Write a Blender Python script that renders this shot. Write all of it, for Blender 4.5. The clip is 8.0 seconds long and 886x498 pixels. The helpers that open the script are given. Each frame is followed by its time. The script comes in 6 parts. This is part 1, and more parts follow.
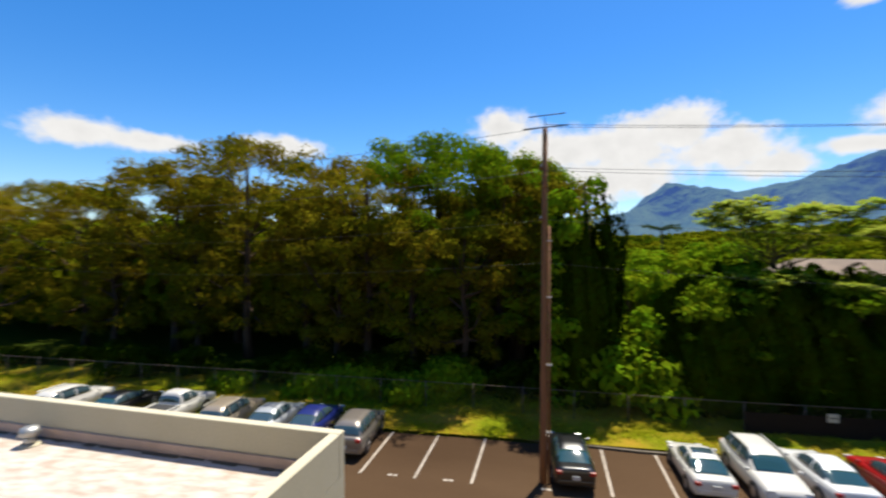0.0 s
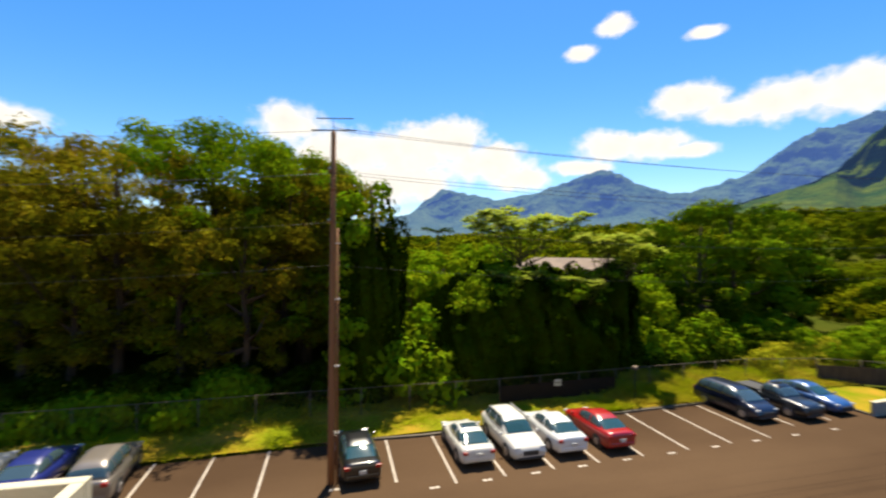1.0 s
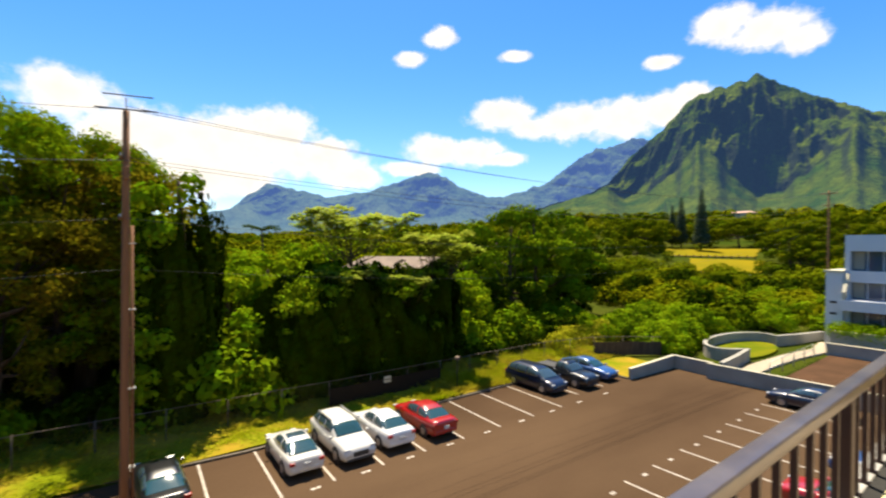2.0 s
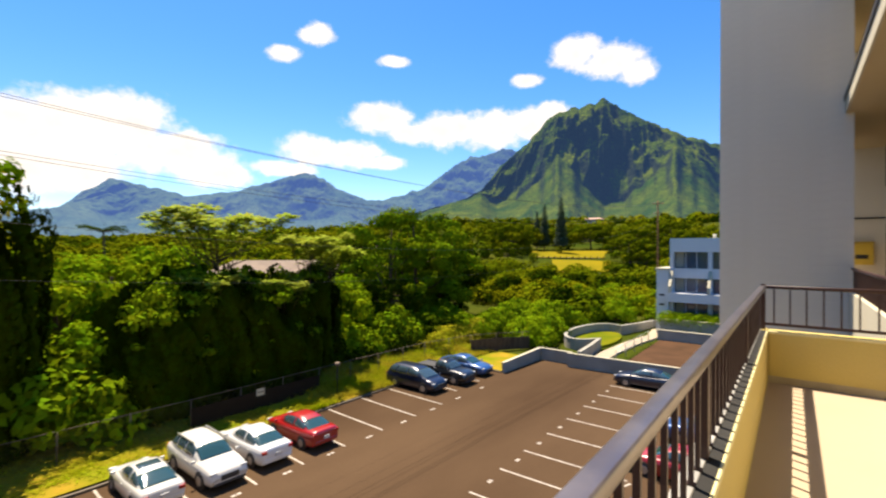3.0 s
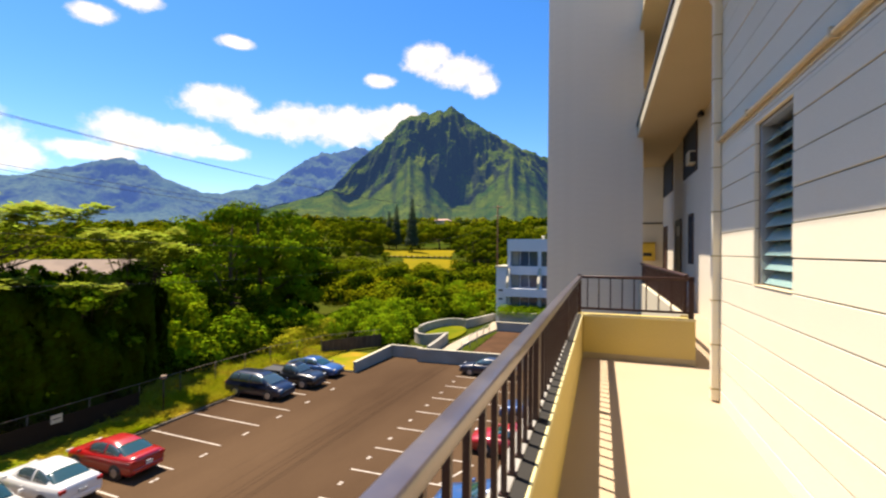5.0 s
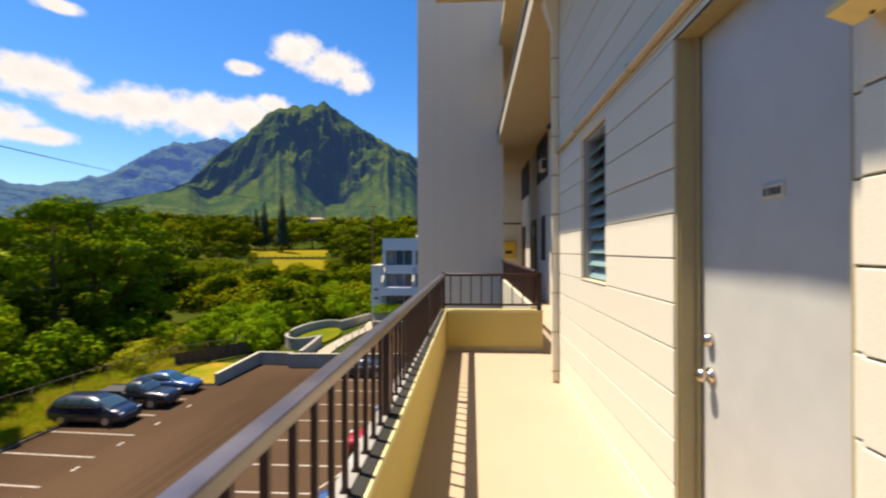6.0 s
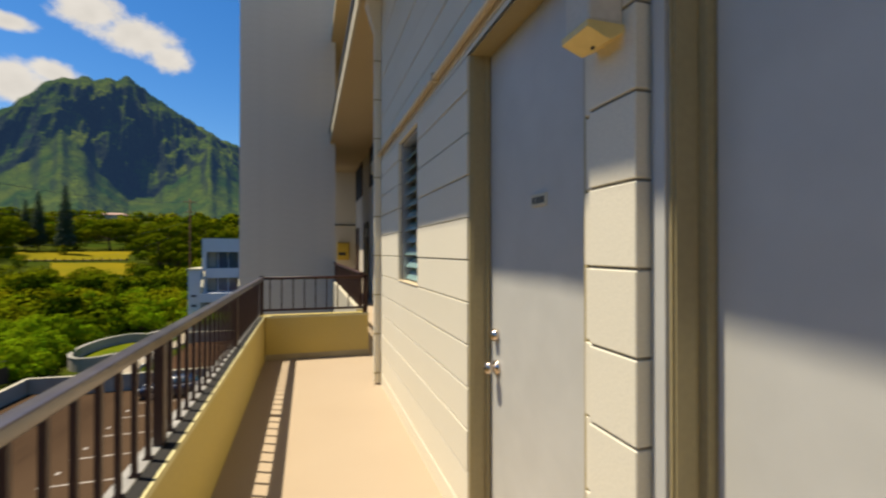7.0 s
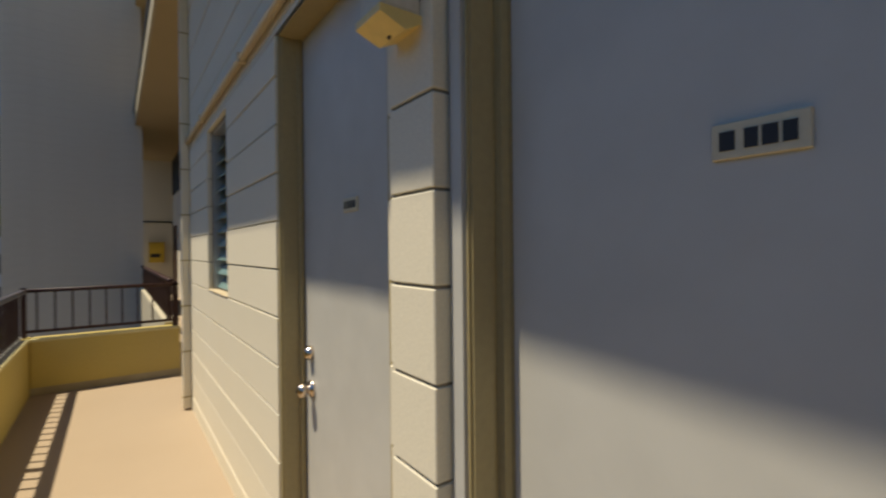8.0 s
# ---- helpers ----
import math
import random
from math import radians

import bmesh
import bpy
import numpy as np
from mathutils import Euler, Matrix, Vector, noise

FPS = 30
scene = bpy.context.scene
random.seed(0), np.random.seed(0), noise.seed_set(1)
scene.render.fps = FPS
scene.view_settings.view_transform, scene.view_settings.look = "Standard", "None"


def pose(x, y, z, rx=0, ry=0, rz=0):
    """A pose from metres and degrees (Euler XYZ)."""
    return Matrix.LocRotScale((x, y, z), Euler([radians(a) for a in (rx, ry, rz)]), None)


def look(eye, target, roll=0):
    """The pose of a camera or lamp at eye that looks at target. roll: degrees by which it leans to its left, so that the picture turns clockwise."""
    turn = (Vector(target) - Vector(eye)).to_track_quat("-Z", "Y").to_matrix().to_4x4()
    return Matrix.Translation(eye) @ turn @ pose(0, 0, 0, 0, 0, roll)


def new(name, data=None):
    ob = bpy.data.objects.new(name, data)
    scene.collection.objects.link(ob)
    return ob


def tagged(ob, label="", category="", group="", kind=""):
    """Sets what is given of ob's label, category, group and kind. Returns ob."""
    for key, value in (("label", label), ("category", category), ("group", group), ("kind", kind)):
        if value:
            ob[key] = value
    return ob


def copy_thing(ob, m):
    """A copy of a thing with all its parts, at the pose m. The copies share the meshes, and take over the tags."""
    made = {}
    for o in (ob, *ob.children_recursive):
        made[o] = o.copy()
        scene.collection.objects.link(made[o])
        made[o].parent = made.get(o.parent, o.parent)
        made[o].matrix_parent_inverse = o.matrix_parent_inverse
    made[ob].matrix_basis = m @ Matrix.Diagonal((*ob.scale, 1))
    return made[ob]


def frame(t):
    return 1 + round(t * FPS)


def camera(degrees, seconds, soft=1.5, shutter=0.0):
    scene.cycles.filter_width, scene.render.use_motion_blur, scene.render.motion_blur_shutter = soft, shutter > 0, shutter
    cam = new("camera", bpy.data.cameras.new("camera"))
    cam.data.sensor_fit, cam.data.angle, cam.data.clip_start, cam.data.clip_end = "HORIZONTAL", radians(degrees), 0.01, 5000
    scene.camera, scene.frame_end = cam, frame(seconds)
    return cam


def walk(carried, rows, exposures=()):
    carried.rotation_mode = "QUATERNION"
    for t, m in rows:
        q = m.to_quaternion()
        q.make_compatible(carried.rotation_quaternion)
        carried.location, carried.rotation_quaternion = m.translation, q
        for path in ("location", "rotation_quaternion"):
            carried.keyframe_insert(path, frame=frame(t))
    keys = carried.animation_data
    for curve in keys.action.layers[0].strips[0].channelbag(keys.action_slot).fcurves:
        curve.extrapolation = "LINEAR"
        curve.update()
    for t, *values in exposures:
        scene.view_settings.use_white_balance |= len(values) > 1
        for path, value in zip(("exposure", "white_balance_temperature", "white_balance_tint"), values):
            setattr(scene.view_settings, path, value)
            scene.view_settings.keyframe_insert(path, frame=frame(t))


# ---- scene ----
cam = camera(88.5, 8.0, 2.2, 0.4)
PATH = [
    (0, (-0.168, -0.040, 1.300), (-2.136, -0.386, 1.285), 0.2),
    (0.5, (-0.034, -0.010, 1.365), (-2.031, 0.101, 1.351), 0.4),
    (1, (0.04, -0.092, 1.429), (-1.879, 0.471, 1.417), 0.5),
    (1.5, (0.0, -0.129, 1.45), (-1.764, 0.813, 1.44), 0.3),
    (2, (0.043, 0.032, 1.524), (-1.548, 1.244, 1.511), 0.5),
    (2.2, (0.019, 0.07, 1.522), (-1.503, 1.367, 1.512), 0.5),
    (3.5, (-0.108, 0.019, 1.386), (-1.165, 1.717, 1.396), 0.2),
    (4, (-0.113, 0.057, 1.374), (-1.056, 1.821, 1.383), 0.4),
    (5.5, (-0.036, 0.0, 1.371), (-0.466, 1.953, 1.377), 0.3),
    (6, (0.044, -0.007, 1.384), (-0.083, 1.989, 1.389), -0.1),
    (6.5, (0.121, 0.004, 1.387), (0.343, 1.992, 1.392), -0.2),
    (7, (0.217, 0.044, 1.385), (0.786, 1.961, 1.397), 0.0),
    (7.5, (0.309, 0.091, 1.398), (1.195, 1.884, 1.413), -0.0),
    (8, (0.397, 0.139, 1.425), (1.567, 1.761, 1.424), -0.6),
]
# light, exposure and white balance
EXPOSURES = [(0.0, 0.76, 6150, 12), (1.0, 1.05, 6700, 11), (2.0, 1.16, 6850, 12), (4.0, 1.20, 6850, 18), (5.5, 1.07, 6700, 18), (6.5, 0.70, 6600, 13), (7.0, 0.48, 6680, 12), (8.0, 0.08, 6880, 12)]
SUN, SKY, SKY_SAT, SKY_VAL = 5.35, 0.053, 1.34, 1.82
CLOUD = (10.8, 10.4, 9.5)
# blue glow given to the mountains in place of haze: colour, strength
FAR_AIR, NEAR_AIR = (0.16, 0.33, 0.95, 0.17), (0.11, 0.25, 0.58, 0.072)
walk(cam, [(t, look(eye, target, roll)) for t, eye, target, roll in PATH], EXPOSURES)

# ---- sky, clouds and sun ----
SUN_TO = Vector((-0.385, 0.17, 1.0)).normalized()
world = bpy.data.worlds.new("sky")
scene.world = world
world.use_nodes = True


def sky_nodes():
    nt = world.node_tree
    N, L = nt.nodes, nt.links
    bg = N["Background"]
    sky = N.new("ShaderNodeTexSky")
    sky.sky_type, sky.sun_disc = 'NISHITA', False
    sky.sun_elevation = math.asin(SUN_TO.z)
    sky.sun_rotation = math.atan2(SUN_TO.x, SUN_TO.y)
    sky.altitude, sky.air_density, sky.dust_density, sky.ozone_density = 50, 1.0, 0.25, 4.0
    hsv = N.new("ShaderNodeHueSaturation")
    hsv.inputs["Hue"].default_value = 0.503
    hsv.inputs["Saturation"].default_value = SKY_SAT
    hsv.inputs["Value"].default_value = SKY_VAL
    L.new(sky.outputs[0], hsv.inputs["Color"])
    tc = N.new("ShaderNodeTexCoord")
    sep = N.new("ShaderNodeSeparateXYZ")
    L.new(tc.outputs["Generated"], sep.inputs[0])

    def m(op, a, b=None, c=None):
        n = N.new("ShaderNodeMath")
        n.operation = op
        for i, s in enumerate((a, b, c)):
            if s is None:
                continue
            if isinstance(s, (int, float)):
                n.inputs[i].default_value = s
            else:
                L.new(s, n.inputs[i])
        return n.outputs[0]

    nx = m('MULTIPLY', sep.outputs[0], -1.0)
    az = m('DEGREES', m('ARCTAN2', nx, sep.outputs[1]))
    hyp = m('SQRT', m('ADD', m('MULTIPLY', sep.outputs[0], sep.outputs[0]), m('MULTIPLY', sep.outputs[1], sep.outputs[1])))
    el = m('MULTIPLY', m('DIVIDE', sep.outputs[2], m('MAXIMUM', hyp, 0.001)), 57.3)
    comb = N.new("ShaderNodeCombineXYZ")
    L.new(az, comb.inputs[0])
    L.new(el, comb.inputs[1])
    # puffs of the cumulus: azimuth, height in degrees, half width, half height
    puffs = [(139, 11.2, 4.5, 1.7), (133, 10.9, 5, 1.2), (119.5, 11.6, 5, 1.6),
             (92.5, 14.6, 4.2, 2.4), (86, 11.5, 8, 3), (78, 11.8, 7, 3.6), (72.5, 13.2, 4.5, 3.4), (68, 10.5, 6, 2.6), (80, 8.0, 9, 3), (64, 8.4, 4, 1.6), (90, 6, 6, 3),
             (54, 12, 4.2, 2.0), (49, 11.8, 4, 1.8), (45.5, 10.8, 3.2, 1.0), (57, 9.6, 4, 1.0),
             (57, 23.3, 2.0, 1.1), (53.2, 26.2, 2.2, 1.4), (43.9, 23.6, 2.1, 0.8),
             (45.6, 16.4, 4.4, 2.1), (41.5, 14.6, 4, 1.4), (37, 15.3, 5, 2.4), (31.5, 15, 5, 2.5), (27, 15.6, 3.4, 2.3), (24, 17.2, 2.4, 1.2),
             (27.3, 21.0, 2, 0.9), (21.5, 24, 3, 2.2), (17.5, 22.5, 4, 2.0), (14.6, 20.9, 2.2, 1.6)]
    best = None
    for a, e, rx, ry in puffs:
        ma = N.new("ShaderNodeVectorMath")
        ma.operation = 'MULTIPLY_ADD'
        L.new(comb.outputs[0], ma.inputs[0])
        ma.inputs[1].default_value = (1 / rx, 1 / ry, 0)
        ma.inputs[2].default_value = (-a / rx, -e / ry, 0)
        ln = N.new("ShaderNodeVectorMath")
        ln.operation = 'LENGTH'
        L.new(ma.outputs[0], ln.inputs[0])
        best = ln.outputs["Value"] if best is None else m('SMOOTH_MIN', best, ln.outputs["Value"], 0.25)
    noise_a = N.new("ShaderNodeTexNoise")
    noise_a.inputs["Scale"].default_value = 0.38
    noise_a.inputs["Detail"].default_value = 9
    noise_a.inputs["Roughness"].default_value = 0.66
    L.new(comb.outputs[0], noise_a.inputs["Vector"])
    field = m('ADD', m('SUBTRACT', 1.0, best), m('MULTIPLY', m('SUBTRACT', noise_a.outputs["Fac"], 0.50), 1.55))
    ramp = N.new("ShaderNodeMapRange")
    ramp.interpolation_type = 'SMOOTHSTEP'
    ramp.inputs["From Min"].default_value, ramp.inputs["From Max"].default_value = -0.18, 0.46
    L.new(field, ramp.inputs["Value"])
    body = N.new("ShaderNodeMapRange")
    body.inputs["From Min"].default_value, body.inputs["From Max"].default_value = 0.25, 1.1
    body.inputs["To Min"].default_value, body.inputs["To Max"].default_value = 1.02, 0.80
    noise_b = N.new("ShaderNodeTexNoise")
    noise_b.inputs["Scale"].default_value = 0.5
    noise_b.inputs["Detail"].default_value = 4
    L.new(comb.outputs[0], noise_b.inputs["Vector"])
    L.new(m('ADD', m('MULTIPLY', field, 0.3), m('MULTIPLY', noise_b.outputs["Fac"], 0.9)), body.inputs["Value"])
    tint = N.new("ShaderNodeVectorMath")
    tint.operation = 'SCALE'
    tint.inputs[0].default_value = CLOUD
    L.new(body.outputs[0], tint.inputs["Scale"])
    mix = N.new("ShaderNodeMix")
    mix.data_type = 'RGBA'
    L.new(ramp.outputs[0], mix.inputs[0])
    L.new(hsv.outputs[0], mix.inputs[6])
    L.new(tint.outputs[0], mix.inputs[7])
    L.new(mix.outputs[2], bg.inputs[0])
    bg.inputs[1].default_value = SKY


sky_nodes()
sun = new("sun", bpy.data.lights.new("sun", "SUN"))
sun.data.energy, sun.data.angle, sun.data.color = SUN, radians(0.55), (1.0, 0.915, 0.735)
sun.matrix_world = look(SUN_TO * 60, (0, 0, 0))


# ---- materials ----
def mat(name, base, rough=0.8, second=None, scale=3.0, amount=0.5, fine=40.0, bump=0.15, metal=0.0, spec=0.5, island=0.0, obj=0.0, translucent=0.0, coat=0.0, stretch=(1, 1, 1), dist=0.01):
    """A Principled surface with a broad and a fine variation, relief, and colour shifts from piece to piece."""
    M = bpy.data.materials.new(name)
    M.use_nodes = True
    nt = M.node_tree
    N, L = nt.nodes, nt.links
    P = N["Principled BSDF"]
    second = second or tuple(c * 0.72 for c in base)
    tc = N.new("ShaderNodeTexCoord")
    mp = N.new("ShaderNodeMapping")
    mp.inputs["Scale"].default_value = stretch
    L.new(tc.outputs["Object"], mp.inputs[0])
    a = N.new("ShaderNodeTexNoise")
    a.inputs["Scale"].default_value, a.inputs["Detail"].default_value = scale, 5
    b = N.new("ShaderNodeTexNoise")
    b.inputs["Scale"].default_value, b.inputs["Detail"].default_value = fine, 4
    for n in (a, b):
        L.new(mp.outputs[0], n.inputs["Vector"])
    r = N.new("ShaderNodeMapRange")
    r.inputs["From Min"].default_value, r.inputs["From Max"].default_value = 0.35, 0.68
    r.inputs["To Max"].default_value = amount
    L.new(a.outputs["Fac"], r.inputs["Value"])
    mx = N.new("ShaderNodeMix")
    mx.data_type = 'RGBA'
    mx.inputs[6].default_value, mx.inputs[7].default_value = (*base, 1), (*second, 1)
    L.new(r.outputs[0], mx.inputs[0])
    hs = N.new("ShaderNodeHueSaturation")
    L.new(mx.outputs[2], hs.inputs["Color"])
    v = N.new("ShaderNodeMapRange")
    v.inputs["From Min"].default_value, v.inputs["From Max"].default_value = 0.3, 0.7
    v.inputs["To Min"].default_value, v.inputs["To Max"].default_value = 0.95, 1.05
    L.new(b.outputs["Fac"], v.inputs["Value"])
    val = v.outputs[0]
    for k, node, out in ((island, "ShaderNodeNewGeometry", "Random Per Island"), (obj, "ShaderNodeObjectInfo", "Random")):
        if k:
            g = N.new(node)
            q = N.new("ShaderNodeMapRange")
            q.inputs["To Min"].default_value, q.inputs["To Max"].default_value = 1 - k, 1 + k
            L.new(g.outputs[out], q.inputs["Value"])
            mm = N.new("ShaderNodeMath")
            mm.operation = 'MULTIPLY'
            L.new(val, mm.inputs[0])
            L.new(q.outputs[0], mm.inputs[1])
            val = mm.outputs[0]
            if k == island:
                q2 = N.new("ShaderNodeMapRange")
                q2.inputs["To Min"].default_value, q2.inputs["To Max"].default_value = 0.5 - 0.025, 0.5 + 0.015
                L.new(g.outputs[out], q2.inputs["Value"])
                L.new(q2.outputs[0], hs.inputs["Hue"])
    L.new(val, hs.inputs["Value"])
    L.new(hs.outputs[0], P.inputs["Base Color"])
    P.inputs["Roughness"].default_value, P.inputs["Metallic"].default_value = rough, metal
    P.inputs["Specular IOR Level"].default_value = spec
    P.inputs["Coat Weight"].default_value = coat
    P.inputs["Coat Roughness"].default_value = 0.06
    if bump:
        bp = N.new("ShaderNodeBump")
        bp.inputs["Strength"].default_value, bp.inputs["Distance"].default_value = bump, dist
        L.new(b.outputs["Fac"], bp.inputs["Height"])
        L.new(bp.outputs[0], P.inputs["Normal"])
    if translucent:
        t = N.new("ShaderNodeBsdfTranslucent")
        L.new(hs.outputs[0], t.inputs["Color"])
        ms = N.new("ShaderNodeMixShader")
        ms.inputs[0].default_value = translucent
        L.new(P.outputs[0], ms.inputs[1])
        L.new(t.outputs[0], ms.inputs[2])
        L.new(ms.outputs[0], N["Material Output"].inputs[0])
    return M


def glass_mat(name, tint, rough=0.03):
    """Dark automotive or window glass: a glossy dark pane."""
    M = bpy.data.materials.new(name)
    M.use_nodes = True
    P = M.node_tree.nodes["Principled BSDF"]
    P.inputs["Base Color"].default_value = (*tint, 1)
    P.inputs["Roughness"].default_value = rough
    P.inputs["Specular IOR Level"].default_value = 0.9
    P.inputs["Coat Weight"].default_value = 0.6
    return M


PAINT = mat("cream_block_paint", (0.6966, 0.645, 0.4988), 0.72, (0.6622, 0.602, 0.4472), 1.2, 0.5, 130, 0.14, obj=0.025, dist=0.004)
PAINT_LOW = mat("cream_wall_paint", (0.602, 0.5504, 0.4472), 0.8, (0.5332, 0.4816, 0.3784), 0.6, 0.6, 60, 0.08, dist=0.004)
JOINTM = mat("raked_mortar", (0.258, 0.2236, 0.1634), 0.95, (0.172, 0.1462, 0.1032), 2.0, 0.6, 60, 0.2, dist=0.004)
YELLOW = mat("yellowed_parapet_paint", (0.52, 0.405, 0.105), 0.8, (0.46, 0.365, 0.135), 0.9, 0.6, 60, 0.08, dist=0.004)
SOFFIT = mat("tan_soffit_paint", (0.4988, 0.4042, 0.2322), 0.85, (0.4472, 0.3612, 0.2064), 0.7, 0.5, 40, 0.02)
FLOORM = mat("sanded_walkway_coating", (0.365, 0.285, 0.194), 0.85, (0.325, 0.249, 0.164), 0.7, 0.6, 160, 0.12, dist=0.003)
TOWERM = mat("grey_cream_tower_paint", (0.5676, 0.5332, 0.4472), 0.85, (0.5332, 0.4988, 0.4128), 0.5, 0.6, 1.6, 0.01)
WHITEP = mat("white_parapet_paint", (0.4836, 0.4368, 0.312), 0.8, (0.4212, 0.3744, 0.2574), 0.8, 0.5, 30, 0.15)
BROWN = mat("brown_rail_paint", (0.034, 0.013, 0.009), 0.45, (0.055, 0.024, 0.017), 4, 0.6, 70, 0.12, spec=0.35)
# blue-grey base paints the sky's sheen on the brown rail; paler patches are wear
BROWN_TOP = mat("worn_sheen_rail_paint", (0.05676, 0.04644, 0.05332), 0.28, (0.1462, 0.1247, 0.1161), 6.0, 0.45, 60, 0.05, spec=1.0, dist=0.003)
DOORM = mat("grey_door_paint", (0.475, 0.468, 0.420), 0.5, (0.448, 0.440, 0.392), 0.8, 0.4, 6, 0.02, dist=0.004)
FRAMEM = mat("tan_frame_paint", (0.3698, 0.301, 0.1462), 0.55, (0.3354, 0.2666, 0.129), 1.2, 0.5, 60, 0.05, dist=0.004)
CHROME = mat("worn_chrome", (0.66, 0.56, 0.46), 0.22, (0.5, 0.38, 0.28), 20, 0.4, 90, 0.03, metal=1.0)
LOUVRE = glass_mat("green_louvre_glass", (0.26, 0.42, 0.40), 0.12)
WINGLASS = glass_mat("dark_window_glass", (0.05, 0.08, 0.12), 0.05)
# near-black sheet colour that paints the darkness of unlit rooms
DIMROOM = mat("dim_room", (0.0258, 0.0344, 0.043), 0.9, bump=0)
BLACK = mat("black_bar_paint", (0.0172, 0.0172, 0.0172), 0.6, bump=0)
PLATEM = mat("ivory_plate", (0.602, 0.5332, 0.3612), 0.5, bump=0.05)
ASPH = mat("asphalt", (0.0535, 0.0325, 0.0187), 0.95, (0.0895, 0.056, 0.0318), 0.13, 0.9, 22, 0.5, spec=0.0, dist=0.02, stretch=(1, 0.35, 1))
LINEM = mat("stall_line_paint", (0.4056, 0.3588, 0.2964), 0.8, (0.2184, 0.1872, 0.156), 2.5, 0.7, 20, 0.2)
KERBM = mat("stained_kerb_concrete", (0.120, 0.098, 0.068), 0.9, (0.060, 0.048, 0.034), 0.8, 0.7, 12, 0.3)
CONC = mat("weathered_concrete_wall", (0.3096, 0.2881, 0.2322), 0.9, (0.2236, 0.2021, 0.1591), 0.5, 0.7, 9, 0.25)
ROOFW = mat("white_roof_membrane", (0.4992, 0.4446, 0.39), 0.85, (0.2808, 0.2028, 0.1404), 7.0, 0.75, 3, 0.4, stretch=(1, 0.35, 1), dist=0.03)
GRASS = mat("dry_grass_ground", (0.125, 0.155, 0.006), 0.95, (0.34, 0.19, 0.024), 0.33, 0.95, 4, 0.6, spec=0.0, dist=0.05)
GREENGRASS = mat("mown_green_grass", (0.075, 0.105, 0.006), 0.95, (0.15, 0.14, 0.008), 0.5, 0.8, 5, 0.4, spec=0.0, dist=0.04)
GROUNDM = mat("overgrown_ground", (0.0301, 0.0473, 0.00516), 0.95, (0.0602, 0.0602, 0.0086), 0.05, 0.8, 1.2, 0.6, spec=0.0, dist=0.2)
LAWNM = mat("yellow_green_lawn", (0.1978, 0.1505, 0.0086), 0.95, (0.129, 0.1204, 0.0086), 0.06, 0.8, 2, 0.3, spec=0.0)
POLEM = mat("creosoted_pole_wood", (0.1806, 0.0731, 0.0258), 0.85, (0.2838, 0.1247, 0.0473), 2.0, 0.7, 25, 0.5, stretch=(4, 4, 0.3))
WIREM = mat("weathered_cable", (0.035, 0.035, 0.042), 0.6, bump=0)
CONDUITM = mat("cream_conduit_paint", (0.5676, 0.473, 0.3096), 0.6, (0.4988, 0.4042, 0.2408), 2, 0.5, 60, 0.05, dist=0.004)
RUST = mat("rusty_galvanised_wire", (0.129, 0.1032, 0.0731), 0.7, (0.0774, 0.0473, 0.0258), 3, 0.8, 40, 0.1, metal=0.3)
SHADEPANEL = mat("shade_panel_dark", (0.02236, 0.01548, 0.00946), 0.95, bump=0.2, spec=0.1)
LEDGE = mat("dark_ledge_surface", (0.030, 0.029, 0.026), 0.9, (0.018, 0.017, 0.016), 2.0, 0.7, 40, 0.2, spec=0.2, dist=0.004)
LEDGETOP = mat("grey_ledge_concrete", (0.34, 0.33, 0.30), 0.9, (0.18, 0.17, 0.15), 5.0, 0.8, 50, 0.3, dist=0.004)
GALV = mat("galvanised_steel", (0.45, 0.45, 0.43), 0.45, (0.33, 0.32, 0.30), 5, 0.6, 40, 0.1, metal=0.7)
BARK = mat("grey_brown_bark", (0.095, 0.065, 0.042), 0.95, (0.045, 0.03, 0.02), 1.2, 0.8, 9, 0.6, spec=0.1, stretch=(3, 3, 0.6), dist=0.04)
LEAF_GUM = mat("olive_leaf", (0.150, 0.160, 0.005), 0.95, (0.225, 0.158, 0.010), 0.22, 0.9, 3, 0, spec=0.0, island=0.25, translucent=0.50)
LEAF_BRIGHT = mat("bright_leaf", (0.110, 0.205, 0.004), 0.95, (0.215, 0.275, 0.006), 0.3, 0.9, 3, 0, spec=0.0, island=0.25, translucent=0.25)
# leaf colour darkened to stand for foliage on its shaded side
LEAF_SHADE = mat("shade_dark_leaf", (0.016, 0.031, 0.001), 0.95, (0.031, 0.050, 0.0018), 0.35, 0.9, 3, 0, spec=0.0, island=0.25, translucent=0.03)
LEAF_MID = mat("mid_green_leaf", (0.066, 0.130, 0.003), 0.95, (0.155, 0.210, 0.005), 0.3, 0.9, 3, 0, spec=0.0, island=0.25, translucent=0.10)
LEAF_BIG = mat("big_pale_leaf", (0.24, 0.32, 0.02), 0.6, (0.35, 0.38, 0.06), 0.4, 0.8, 3, 0, spec=0.0, island=0.25, translucent=0.45)
LEAF_FAR = mat("far_canopy_leaf", (0.050, 0.082, 0.002), 0.95, (0.150, 0.150, 0.003), 0.045, 0.9, 0.3, 0, spec=0.0, island=0.22, translucent=0.08)
LEAF_PINE = mat("pine_needle", (0.022, 0.05, 0.014), 0.7, (0.03, 0.055, 0.015), 0.3, 0.7, 3, 0, island=0.3, translucent=0.1)
STRAW = mat("straw_grass", (0.25, 0.31, 0.004), 0.9, (0.42, 0.31, 0.03), 0.25, 0.9, 3, 0, spec=0.0, island=0.3, translucent=0.45)
RUBBER = mat("tyre_rubber", (0.01548, 0.01548, 0.01548), 0.8, bump=0.1)
